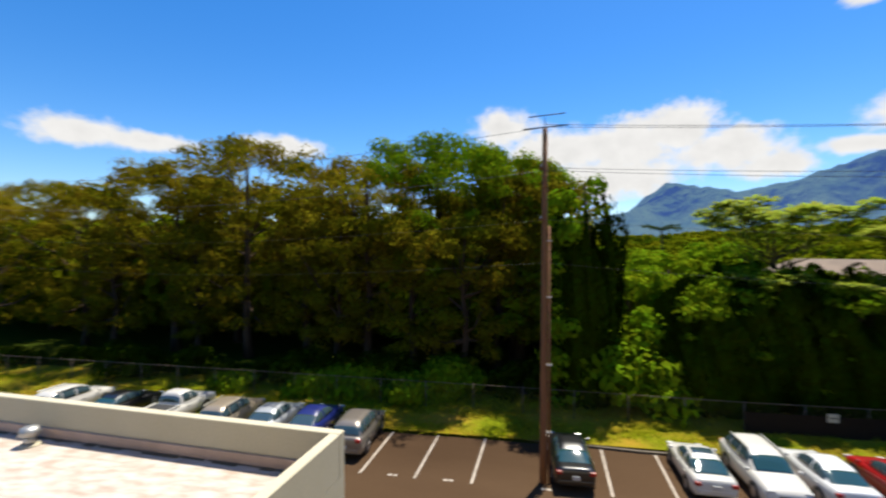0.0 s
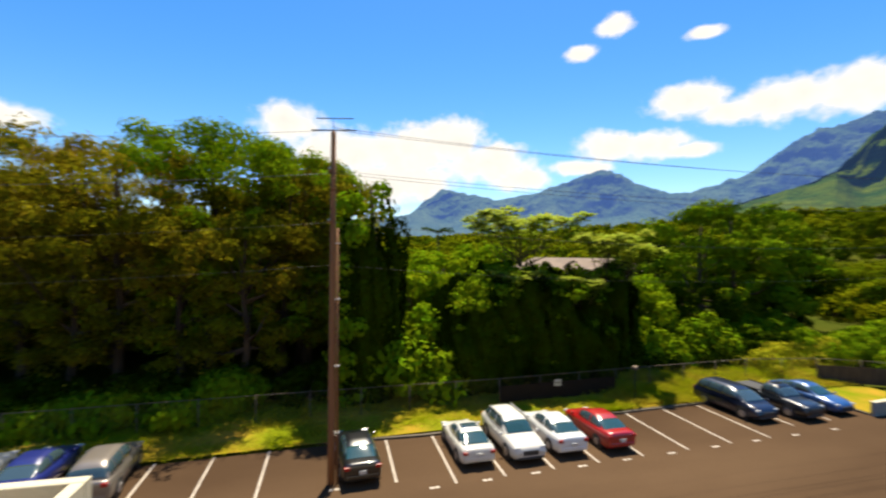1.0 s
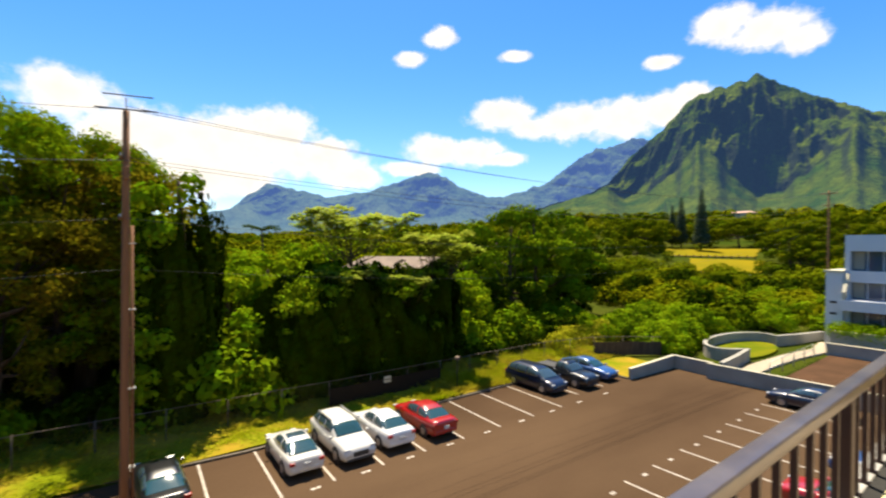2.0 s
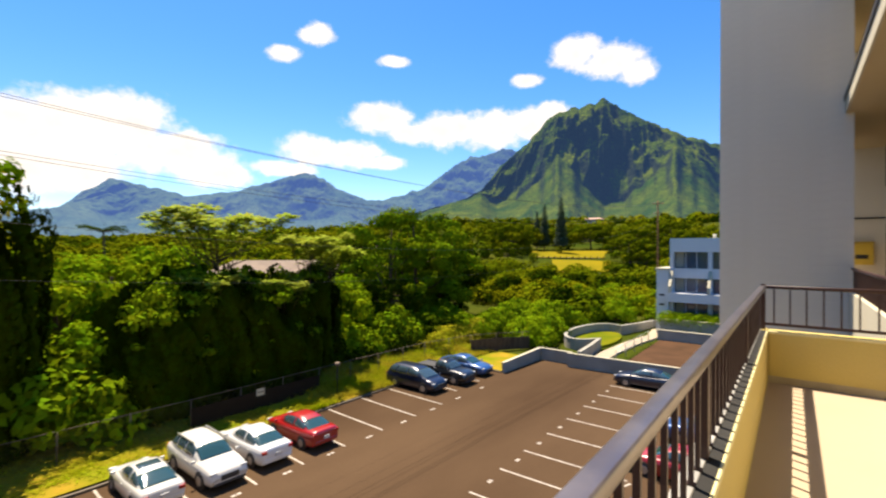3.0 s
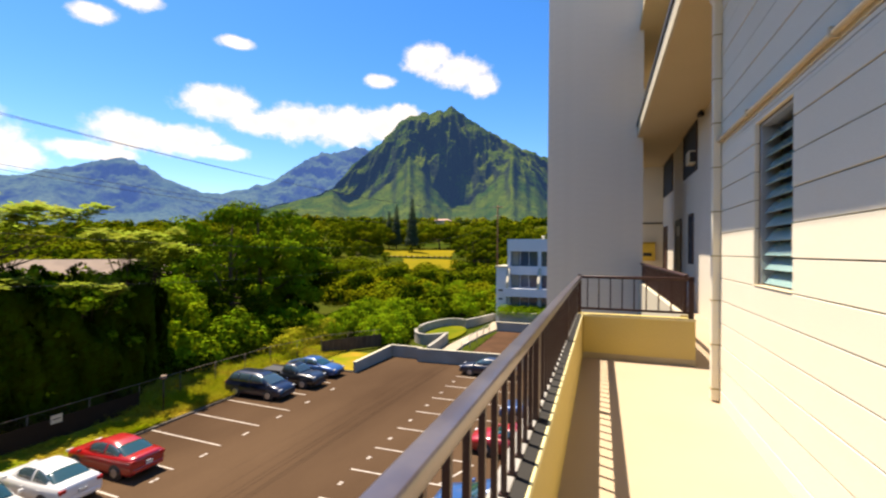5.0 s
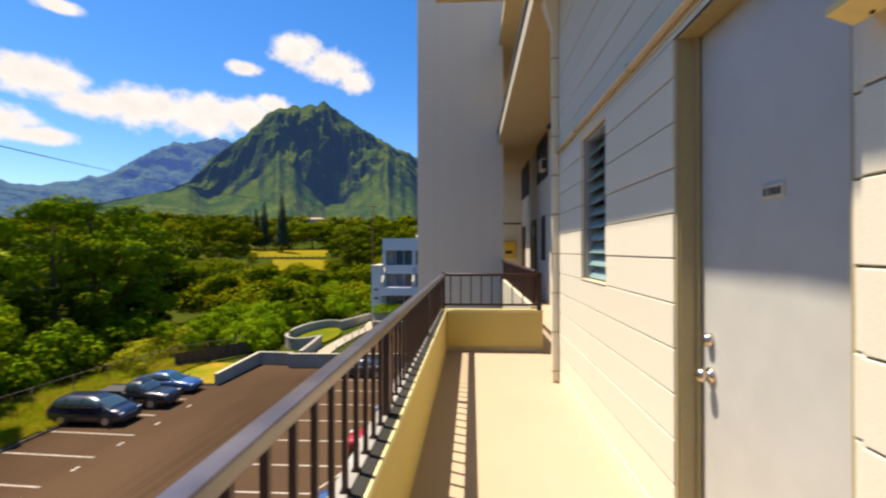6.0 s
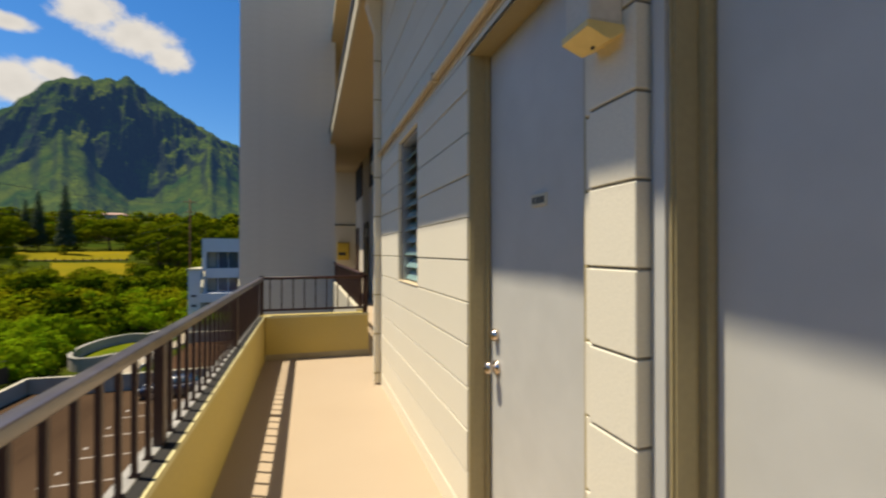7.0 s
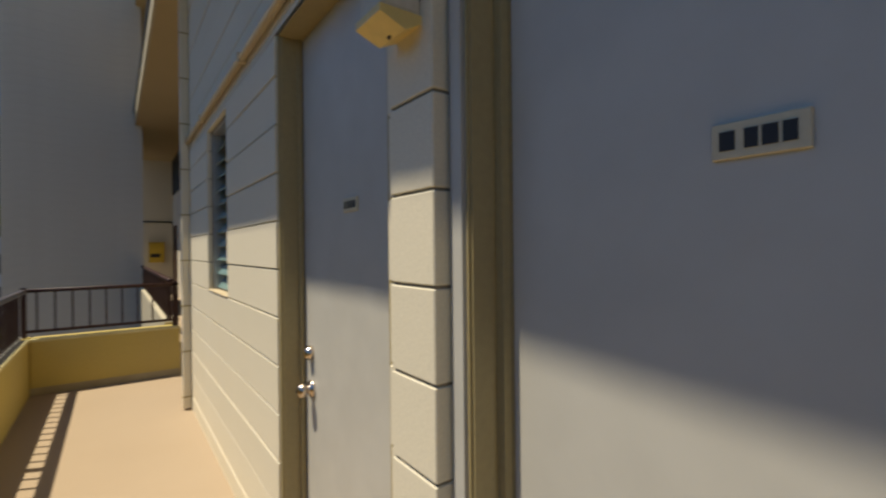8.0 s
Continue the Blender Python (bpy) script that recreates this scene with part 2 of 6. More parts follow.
RIM = mat("alloy_rim", (0.42, 0.42, 0.43), 0.3, (0.3, 0.3, 0.3), 6, 0.4, 30, 0.03, metal=0.9)
CARGLASS = glass_mat("car_glass", (0.035, 0.06, 0.07), 0.04)
# teal tint stands in for sky and greenery reflected in the glass
TEALGLASS = glass_mat("teal_reflect_glass", (0.016, 0.050, 0.048), 0.05)
REDLENS = mat("red_lamp_lens", (0.344, 0.01032, 0.0086), 0.35, bump=0, spec=0.3)
CLEARLENS = mat("clear_lamp_lens", (0.516, 0.516, 0.4988), 0.15, bump=0, spec=0.8)
DARKTRIM = mat("black_plastic_trim", (0.0258, 0.0258, 0.0258), 0.6, bump=0.05)
BLUEWHITE = mat("white_tower_block_paint", (0.5676, 0.5848, 0.6192), 0.7, (0.4816, 0.4988, 0.516), 0.3, 0.5, 8, 0.1)
SHINGLE = mat("weathered_roof_shingle", (0.1892, 0.1376, 0.0946), 0.9, (0.1204, 0.086, 0.0602), 0.8, 0.7, 8, 0.4)
REDROOF = mat("red_clay_roof", (0.43, 0.258, 0.1892), 0.85, bump=0.2)


def car_paint(name, c, metallic=0.0):
    return mat(name, c, 0.32, tuple(x * 0.85 for x in c), 1.2, 0.3, 200, 0.0, metal=metallic, coat=0.8)


# ---- building helpers ----
def bm_box(bm, x0, x1, y0, y1, z0, z1, bevel=0.0, seg=1):
    r = bmesh.ops.create_cube(bm, size=1)
    vs = r["verts"]
    for v in vs:
        v.co = Vector(((x0 + x1) / 2 + v.co.x * (x1 - x0), (y0 + y1) / 2 + v.co.y * (y1 - y0), (z0 + z1) / 2 + v.co.z * (z1 - z0)))
    if bevel:
        es = {e for v in vs for e in v.link_edges}
        bmesh.ops.bevel(bm, geom=list(es), offset=bevel, segments=seg, affect='EDGES', profile=0.5)
    return bm


def box_bm(*a, **k):
    return bm_box(bmesh.new(), *a, **k)


def tube(bm, pts, radii, sides=8, cap=True):
    """A tapered tube along points."""
    rings = []
    n = len(pts)
    for i, p in enumerate(pts):
        d = (pts[min(i + 1, n - 1)] - pts[max(i - 1, 0)]).normalized()
        u = d.orthogonal().normalized() if abs(d.z) < 0.95 else Vector((1, 0, 0)).cross(d).normalized()
        w = d.cross(u)
        rings.append([bm.verts.new(p + (u * math.cos(2 * math.pi * k / sides) + w * math.sin(2 * math.pi * k / sides)) * radii[i]) for k in range(sides)])
    for a, b in zip(rings, rings[1:]):
        for k in range(sides):
            f = bm.faces.new((a[k], a[(k + 1) % sides], b[(k + 1) % sides], b[k]))
            f.smooth = True
    if cap:
        bm.faces.new(rings[0][::-1])
        bm.faces.new(rings[-1])
    return bm


def cyl_bm(p0, p1, r0, r1=None, sides=12):
    return tube(bmesh.new(), [Vector(p0), Vector(p1)], [r0, r0 if r1 is None else r1], sides)


def mesh_of(name, bm, material, smooth=False):
    bmesh.ops.recalc_face_normals(bm, faces=bm.faces[:])
    me = bpy.data.meshes.new(name)
    bm.to_mesh(me)
    bm.free()
    me.materials.append(material)
    if smooth:
        for p in me.polygons:
            p.use_smooth = True
    return me


def part(name, bm, material, parent, label="", smooth=False):
    ob = new(name, mesh_of(name, bm, material, smooth))
    ob.parent = parent
    if label:
        tagged(ob, label)
    return ob


def piece(name, me, parent, m=None):
    ob = new(name, me)
    ob.parent = parent
    if m is not None:
        ob.matrix_basis = m
    return ob


def thing(name, label, category, group="", at=None, kind=""):
    ob = new(name)
    ob.empty_display_size = 0.2
    if at is not None:
        ob.matrix_basis = at
    return tagged(ob, label, category, group, kind)


def solid(name, bm, material, label="", category="", kind="", smooth=False):
    return tagged(new(name, mesh_of(name, bm, material, smooth)), label, category, "", kind)


def prism(outline, z0, z1):
    """An upright block over a plan outline."""
    bm = bmesh.new()
    lo = [bm.verts.new((x, y, z0)) for x, y in outline]
    hi = [bm.verts.new((x, y, z1)) for x, y in outline]
    n = len(lo)
    bm.faces.new(lo[::-1])
    bm.faces.new(hi)
    for i in range(n):
        bm.faces.new((lo[i], lo[(i + 1) % n], hi[(i + 1) % n], hi[i]))
    return bm


def ribbon(pts, width, z0, z1, closed=False):
    """A wall of even thickness along plan points."""
    bm = bmesh.new()
    n = len(pts)
    rows = []
    for i, p in enumerate(pts):
        a, b = Vector(pts[max(i - 1, 0)]), Vector(pts[min(i + 1, n - 1)])
        d = (b - a).normalized()
        s = Vector((-d.y, d.x)) * width / 2
        c = Vector(p)
        zb, zt = (z0, z1) if not callable(z0) else (z0(*p), z1(*p))
        rows.append([bm.verts.new((*(c + s), zb)), bm.verts.new((*(c - s), zb)), bm.verts.new((*(c - s), zt)), bm.verts.new((*(c + s), zt))])
    for a, b in zip(rows, rows[1:]):
        for k in range(4):
            bm.faces.new((a[k], a[(k + 1) % 4], b[(k + 1) % 4], b[k]))
    bm.faces.new(rows[0])
    bm.faces.new(rows[-1][::-1])
    return bm


def quads_mesh(name, verts, material, tri=False):
    """A mesh of loose quads (or triangles) from an array n x k x 3."""
    n, k = verts.shape[:2]
    me = bpy.data.meshes.new(name)
    me.vertices.add(n * k)
    me.vertices.foreach_set("co", verts.astype(np.float32).ravel())
    me.loops.add(n * k)
    me.loops.foreach_set("vertex_index", np.arange(n * k, dtype=np.int32))
    me.polygons.add(n)
    me.polygons.foreach_set("loop_start", np.arange(0, n * k, k, dtype=np.int32))
    me.update(calc_edges=True)
    me.materials.append(material)
    return me


def leaves(rng, centres, size, up=0.5, aspect=0.55, hang=0.0, normals=None):
    """Leaf blades, pointed diamonds, about the centres, facing roughly along the normals: an array n x 4 x 3."""
    n = len(centres)
    nr = rng.normal(size=(n, 3)) * 0.30
    nr[:, 2] += up
    if normals is not None:
        nr += normals * 1.7
    nr /= np.linalg.norm(nr, axis=1)[:, None] + 1e-9
    d = rng.normal(size=(n, 3))
    d[:, 2] -= hang
    d -= nr * (d * nr).sum(1)[:, None]
    d /= np.linalg.norm(d, axis=1)[:, None] + 1e-9
    w = np.cross(nr, d)
    s = size * rng.uniform(0.6, 1.4, (n, 1))
    a = centres - d * s * 0.5
    c = centres + d * s * 0.5 - np.array((0, 0, 0.12)) * s
    m = centres - d * s * 0.05 + nr * s * 0.06
    return np.stack([a, m + w * s * aspect * 0.5, c, m - w * s * aspect * 0.5], 1)


def ball_points(rng, n, flat=0.7, shell=0.35):
    p = rng.normal(size=(n, 3))
    p /= np.linalg.norm(p, axis=1)[:, None]
    p *= rng.uniform(shell, 1.0, (n, 1)) ** 0.7
    p[:, 2] *= flat
    return p


G = -9.26       # the parking lot; the walkway's floor is z = 0
WALL = 0.95     # the face of the block wall
COURSE = 0.204
JOINT = 1.345   # one of the wall's joints

# ---- ground, one sheet out to the horizon ----
def rise(x, y):
    """Height of the land over the parking lot's level."""
    d = np.hypot(x, y)
    f = np.interp(d, [0, 62, 100, 130, 160, 200, 400, 1000, 3000, 5000], [0, 0, 1.5, 4.8, 8.6, 12, 32, 62, 95, 95])
    left = np.clip((np.degrees(np.arctan2(-x, y)) - 35) / 40, 0, 1)
    return f * (1 - 0.6 * left)


def land(x, y):
    x, y = np.asarray(x, float), np.asarray(y, float)
    lot = (x > -25.0) & (y < 42) & (x < 60)
    bank = np.clip((-25.1 - x) / 3, 0, 1) * 0.25 + np.clip((-28 - x) / 20, 0, 1) * 0.6
    return np.where(lot, G - 0.06, G + 0.10 + bank + rise(x, y))


def ground_mesh():
    def axis(near):
        far = np.geomspace(60, 4900, 34)
        return np.concatenate([-far[::-1], near, far])
    xs = axis(np.unique(np.concatenate([np.linspace(-58, -30, 18), np.linspace(-29.5, -25.6, 9), [-25.15, -24.98, -24.6], np.linspace(-22, 58, 22)])))
    ys = axis(np.unique(np.concatenate([np.linspace(-58, 34, 40), np.linspace(35, 41.6, 5), [42.05], np.linspace(43, 58, 14)])))
    X, Y = np.meshgrid(xs, ys, indexing="ij")
    Z = land(X, Y)
    bm = bmesh.new()
    V = [[bm.verts.new((X[i, j], Y[i, j], Z[i, j])) for j in range(len(ys))] for i in range(len(xs))]
    for i in range(len(xs) - 1):
        for j in range(len(ys) - 1):
            bm.faces.new((V[i][j], V[i + 1][j], V[i + 1][j + 1], V[i][j + 1]))
    return bm


solid("ground", ground_mesh(), GROUNDM, "overgrown green ground rising towards the mountains", "ground", "structure", True)

# grassy verge between kerb and fence, a little over the land
bm = bmesh.new()
cols = (-24.98, -25.4, -26, -26.8, -27.6, -28.2, -29.2, -30.4, -31.6)
grid = []
for i in range(86):
    y = -60 + i * 1.22
    grid.append([bm.verts.new((x, y, max(G + 0.14, float(land(x, y)) + 0.06) + 0.03 * math.sin(y * 1.3 + x * 2) * min(1.0, (-24.98 - x) / 0.6))) for x in cols])
for a, b in zip(grid, grid[1:]):
    for k in range(len(cols) - 1):
        bm.faces.new((a[k], b[k], b[k + 1], a[k + 1]))
solid("verge_ground", bm, GRASS, "patchy dry grass verge between kerb and fence", "grass", "structure", True)

solid("road", box_bm(-24.9, -0.6, -60, 41.6, G - 0.05, G), ASPH, "dark worn asphalt parking lot surface", "asphalt", "structure")


# ---- the walkway and its building ----
solid("floor", box_bm(-0.40, WALL + 0.02, -9, 6.23, -0.2, 0), FLOORM, "sandy beige coated concrete walkway floor", "floor", "structure")
solid("floor_landing", box_bm(WALL + 0.02, 2.0, 4.96, 18, -0.2, -0.004), FLOORM, "beige coated concrete landing floor", "floor", "structure")
# parapet: inner face toward the walkway, sloped coping that carries the rail
solid("wall_parapet", box_bm(-0.434, -0.306, -9, 6.43, -0.3, 0.565, bevel=0.012), YELLOW, "yellowed cream concrete parapet below the railing", "parapet", "structure")
solid("trim_parapet_ledge", box_bm(-0.436, -0.368, -9, 6.42, 0.50, 0.5745, bevel=0.003), LEDGETOP, "grey weathered concrete strip that carries the railing", "ledge", "structure")
# near-black strip between the railing's ledge and the parapet's inner edge
solid("trim_ledge_dark", box_bm(-0.3678, -0.317, -9, 6.21, 0.50, 0.5690, bevel=0.002), LEDGE, "dark strip along the top of the parapet", "ledge", "structure")
solid("wall_parapet_end", box_bm(-0.305, 1.0, 6.215, 6.43, -0.3, 0.56, bevel=0.012), YELLOW, "yellowed cream concrete parapet at the walkway's end", "parapet", "structure")
# pale edge strips put the sun's glare on the parapet into their colour
PALE_EDGE = mat("sunlit_edge_paint", (0.68, 0.62, 0.32), 0.8, (0.50, 0.43, 0.20), 3.0, 0.7, 60, 0.1, dist=0.003)
SKIRT = mat("greyed_splash_paint", (0.42, 0.36, 0.22), 0.85, (0.30, 0.25, 0.15), 2.5, 0.8, 60, 0.1, dist=0.003)
solid("trim_parapet_edge", box_bm(-0.3168, -0.304, -9, 6.205, 0.535, 0.5690, bevel=0.003), PALE_EDGE, "pale strip painting the sunlit inner edge of the parapet", "trim", "structure")
solid("trim_parapet_end_edge", box_bm(-0.300, 1.002, 6.212, 6.25, 0.535, 0.5640, bevel=0.003), PALE_EDGE, "pale strip painting the sunlit edge of the end parapet", "trim", "structure")
solid("baseboard_parapet_end", box_bm(-0.303, 1.001, 6.212, 6.22, 0.0, 0.075), SKIRT, "greyed splash band at the foot of the end parapet", "baseboard", "structure")
solid("wall_lower", box_bm(-0.432, 1.14, -9, 6.41, G - 0.05, -0.3), PAINT_LOW, "cream lower wall of the building", "wall", "structure")
solid("wall_body", box_bm(1.16, 9, -9, 4.94, G - 0.05, 9), PAINT_LOW, "cream main body of the building", "wall", "structure")
solid("ceiling", prism([(-0.168, 5.62), (-0.168, 2.0), (-0.47, -9), (1.3, -9), (1.3, 5.62)], 4.45, 4.72), SOFFIT, "tan painted concrete slab over the walkway", "ceiling", "structure")
solid("ceiling_beam", box_bm(-0.40, -0.170, 5.35, 5.62, 4.455, 4.7), SOFFIT, "tan painted concrete beam end", "beam", "structure")
solid("wall_behind", box_bm(-0.5, 1.15, -9.2, -9, -0.2, 4.45), PAINT_LOW, "cream wall closing the walkway", "wall", "structure")

OPENINGS = [(1.135, 2.105, -0.1, 2.332), (-0.04, 0.906, -0.1, 2.332), (3.150, 3.845, 1.141, 2.30)]


def cut_spans(y0, y1, z0, z1, grow=0.0):
    spans = [(y0, y1)]
    for a, b, c, d in OPENINGS:
        a, b, c, d = a - grow, b + grow, c - grow, d + grow
        if d <= z0 + 0.02 or c >= z1 - 0.02:
            continue
        nxt = []
        for s, e in spans:
            if a > s:
                nxt.append((s, min(a, e)))
            if b < e:
                nxt.append((max(b, s), e))
        spans = [(s, e) for s, e in nxt if e - s > 0.01]
    return spans


def block_wall():
    levels = sorted({-0.2, 4.45, *[o[2] - 0.004 for o in OPENINGS if o[2] > 0], *[o[3] + 0.004 for o in OPENINGS]})
    bm = bmesh.new()
    for z0, z1 in zip(levels, levels[1:]):
        for s, e in cut_spans(-9, 4.945, z0, z1, 0.004):
            bm_box(bm, WALL + 0.011, 1.158, s, e, z0, z1)
    bm_box(bm, 0.9335, WALL + 0.0105, 0.909, 1.081, 0, 2.33)
    root = solid("wall_east", bm, JOINTM, "cream painted concrete block wall with raked courses", "wall", "structure")
    z = JOINT - 7 * COURSE
    while z < 4.45:
        z0, z1 = max(z, -0.01), min(z + COURSE, 4.45)
        if z1 - z0 > 0.03:
            edges = [z0, z1]
            for o in OPENINGS:
                edges += [q for q in o[2:] if z0 + 0.03 < q < z1 - 0.03]
            edges = sorted(edges)
            for a, b in zip(edges, edges[1:]):
                top = 0.0036 if b == z1 else 0.0
                bot = 0.0036 if a == z0 else 0.0
                for s, e in cut_spans(-4, 4.95, a, b):
                    h, w = b - a - top - bot, e - s
                    bm2 = box_bm(0, 0.03, 0, w, 0, h, bevel=0.0022)
                    for v in bm2.verts:
                        if v.co.x < 0.012:
                            v.co.x += 0.0018 * math.sin(v.co.y * 31 + a * 17)
                    piece("block", mesh_of("block", bm2, PAINT), root, pose(WALL, s, a + bot))
                    # the pier between the doors stands proud of the wall
                    if abs(s - 0.906) < 0.001 and b < 2.34:
                        bm2 = box_bm(0, 0.038, 0, 0.182, 0, h, bevel=0.0025)
                        for v in bm2.verts:
                            if v.co.y < 0.02:
                                v.co.x += 0.002 * math.sin(v.co.z * 97 + a * 31)
                        piece("block", mesh_of("block", bm2, PAINT), root, pose(0.928, 0.9045, a + bot))
        z += COURSE
    return root


block_wall()


def door(n, y0, y1, face):
    d = thing("door_%d" % n, "closed pale grey flush door in a tan metal frame", "door", kind="structure")
    part("leaf", box_bm(face, face + 0.04, y0 + 0.003, y1 - 0.003, 0.012, 2.320, bevel=0.003), DOORM, d)
    part("threshold", box_bm(0.96, 1.14, y0, y1, -0.005, 0.009, bevel=0.002), CONC, d, "grey concrete threshold")
    return d


def door_jamb(d, y, s, face, front):
    """A pressed-steel jamb: face strip, deep reveal and a slim stop before the leaf, running inwards in the direction s."""
    def run(a, b, x0, x1, bev=0.002):
        lo, hi = sorted((y + s * a, y + s * b))
        part("door_frame", box_bm(x0, x1, lo, hi, -0.004, 2.331, bevel=bev), FRAMEM, d)
    run(0.0, 0.018, front, 1.15)
    run(0.019, 0.026, front + 0.012, 1.149, 0.0015)
    run(0.027, 0.042, face - 0.022, face - 0.004, 0.0015)


def head_jamb(d, y0, y1, face, front):
    part("frame_head", box_bm(front, 1.15, y0 + 0.027, y1 - 0.027, 2.322, 2.331, bevel=0.002), FRAMEM, d)


def lathe(prof, sides=16):
    """A turned shape about the x axis: (x, radius) pairs."""
    return tube(bmesh.new(), [Vector((x, 0, 0)) for x, r in prof], [r for x, r in prof], sides)


def shifted(bm, v):
    bmesh.ops.translate(bm, verts=bm.verts[:], vec=v)
    return bm


d1 = door(1, 1.172, 2.066, 1.055)
door_jamb(d1, 2.104, -1, 1.055, 0.958)
door_jamb(d1, 1.136, 1, 1.055, 0.958)
head_jamb(d1, 1.136, 2.104, 1.055, 0.958)
d2 = door(2, -0.01, 0.812, 1.055)
# the near frame is splayed, with a bead and a groove before the leaf
part("frame_strip", prism([(1.139, 0.903), (0.968, 0.903), (0.968, 0.879), (0.955, 0.879), (0.955, 0.848), (0.966, 0.848), (0.966, 0.842), (1.139, 0.842)], -0.004, 2.331), DOORM, d2, "pale grey face strip")
part("frame_bead", prism([(1.139, 0.8415), (0.961, 0.8415), (0.961, 0.836), (1.139, 0.836)], -0.004, 2.331), FRAMEM, d2)
part("door_frame", prism([(1.140, 0.8355), (0.968, 0.8355), (0.968, 0.830), (1.020, 0.829), (1.022, 0.834), (1.032, 0.834), (1.034, 0.8135), (1.0535, 0.8125), (1.0535, 0.8105), (1.140, 0.8105)], -0.004, 2.331), FRAMEM, d2)
door_jamb(d2, -0.038, 1, 1.055, 0.978)
head_jamb(d2, -0.038, 0.838, 1.055, 0.978)
k = part("knob", shifted(lathe([(0.0, 0.034), (-0.010, 0.034), (-0.014, 0.017), (-0.026, 0.016), (-0.032, 0.026), (-0.044, 0.030), (-0.056, 0.026), (-0.062, 0.012)]), (1.055, 1.985, 0.852)), CHROME, d1, "worn chrome door knob", True)
part("keyhole", shifted(lathe([(0, 0.006), (-0.003, 0.006)], 8), (0.992, 1.985, 0.852)), BLACK, k)
part("deadbolt", shifted(lathe([(0.0, 0.030), (-0.014, 0.029), (-0.020, 0.024), (-0.028, 0.022), (-0.030, 0.010)]), (1.055, 1.992, 1.000)), CHROME, d1, "chrome deadbolt cylinder", True)


def bars_plate(name, d, face, y0, y1, z0, z1, bars):
    p = part(name, box_bm(face - 0.006, face + 0.002, y0, y1, z0, z1, bevel=0.0015), PLATEM, d, "small ivory door plate with dark bars")
    w, h = y1 - y0, z1 - z0
    for a, b in bars:
        part("bar", box_bm(face - 0.0075, face - 0.0055, y1 - b * w, y1 - a * w, z0 + 0.24 * h, z1 - 0.24 * h), BLACK, p)


bars_plate("door_plate", d1, 1.055, 1.528, 1.644, 1.556, 1.604, [(0.12, 0.24), (0.34, 0.46), (0.52, 0.66), (0.72, 0.88)])
bars_plate("door_plate", d2, 1.055, 0.314, 0.423, 1.538, 1.586, [(0.09, 0.26), (0.36, 0.50), (0.54, 0.70), (0.74, 0.88)])

# jalousie window
w1 = thing("window_1", "jalousie window with green glass louvres, partly open", "window", kind="structure")
for nm, b in (("window_frame", (0.985, 1.10, 3.154, 3.179, 1.15, 2.296)), ("window_frame", (0.985, 1.10, 3.816, 3.841, 1.15, 2.296)), ("window_frame", (0.985, 1.10, 3.180, 3.815, 2.273, 2.296))):
    part(nm, box_bm(*b, bevel=0.003), GALV, w1, "aluminium jalousie frame")
part("window_sill", box_bm(0.944, 1.10, 3.154, 3.841, 1.142, 1.149, bevel=0.002), CONDUITM, w1, "cream window sill")
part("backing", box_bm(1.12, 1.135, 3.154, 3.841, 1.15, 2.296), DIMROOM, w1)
for i in range(11):
    bm = box_bm(-0.055, 0.055, 3.182, 3.813, -0.003, 0.003, bevel=0.001)
    bmesh.ops.rotate(bm, verts=bm.verts[:], cent=(0, 3.5, 0), matrix=Matrix.Rotation(radians(-54), 3, 'Y'))
    bmesh.ops.translate(bm, verts=bm.verts[:], vec=(1.04, 0, 1.205 + i * 0.099))
    part("louvre", bm, LOUVRE, w1)

# lamp box on the pier
lb = thing("wall_lamp", "cream metal lamp box with a yellowed lens on the block pier", "lamp")
part("housing", box_bm(0.833, 0.927, 0.945, 1.045, 1.917, 2.40, bevel=0.008, seg=2), PAINT_LOW, lb)
bm = bmesh.new()
sec = [(0.826, 1.916), (0.926, 1.916), (0.930, 1.900), (0.884, 1.877), (0.826, 1.900)]
ends = [[bm.verts.new((x, y, z)) for x, z in sec] for y in (0.940, 1.050)]
bm.faces.new(ends[0])
bm.faces.new(ends[1][::-1])
for i in range(5):
    bm.faces.new((ends[0][i], ends[1][i], ends[1][(i + 1) % 5], ends[0][(i + 1) % 5]))
part("lens", bm, mat("yellowed_lens", (0.78, 0.60, 0.22), 0.5, bump=0.05), lb, "yellowed plastic lens")
part("sensor", shifted(lathe([(0, 0.006), (0.004, 0.006)], 8), (0.874, 0.992, 1.879)), BLACK, lb)
part("conduit_nipple", cyl_bm((0.935, 0.962, 2.08), (0.935, 0.962, 2.4), 0.010), FRAMEM, lb)

# conduit over the openings
cd = thing("conduit", "tan painted conduit clipped along the block wall", "pipe")
part("pipe", cyl_bm((0.928, -2, 2.405), (0.928, 5.0, 2.405), 0.019, sides=10), CONDUITM, cd, "", True)
for y in (-0.6, 0.7, 2.6, 3.9, 4.7):
    part("clip", box_bm(0.905, 0.952, y, y + 0.02, 2.378, 2.432, bevel=0.003), CONDUITM, cd)
part("elbow", cyl_bm((0.928, 5.0, 2.405), (0.928, 5.03, 2.378), 0.021, sides=10), CONDUITM, cd)

# downspout at the wall's corner
ds = thing("downspout", "cream square downspout with straps and a hopper head", "pipe")
part("pipe", box_bm(0.880, 0.949, 4.80, 4.868, 0.02, 3.72, bevel=0.006), PAINT, ds)
for i in range(10):
    part("strap", box_bm(0.876, 0.950, 4.795, 4.873, JOINT + COURSE * (2 * i - 6) - 0.006, JOINT + COURSE * (2 * i - 6) + 0.006), FRAMEM, ds)
bm = box_bm(0.79, 0.949, 4.75, 4.92, 3.70, 4.0, bevel=0.01)
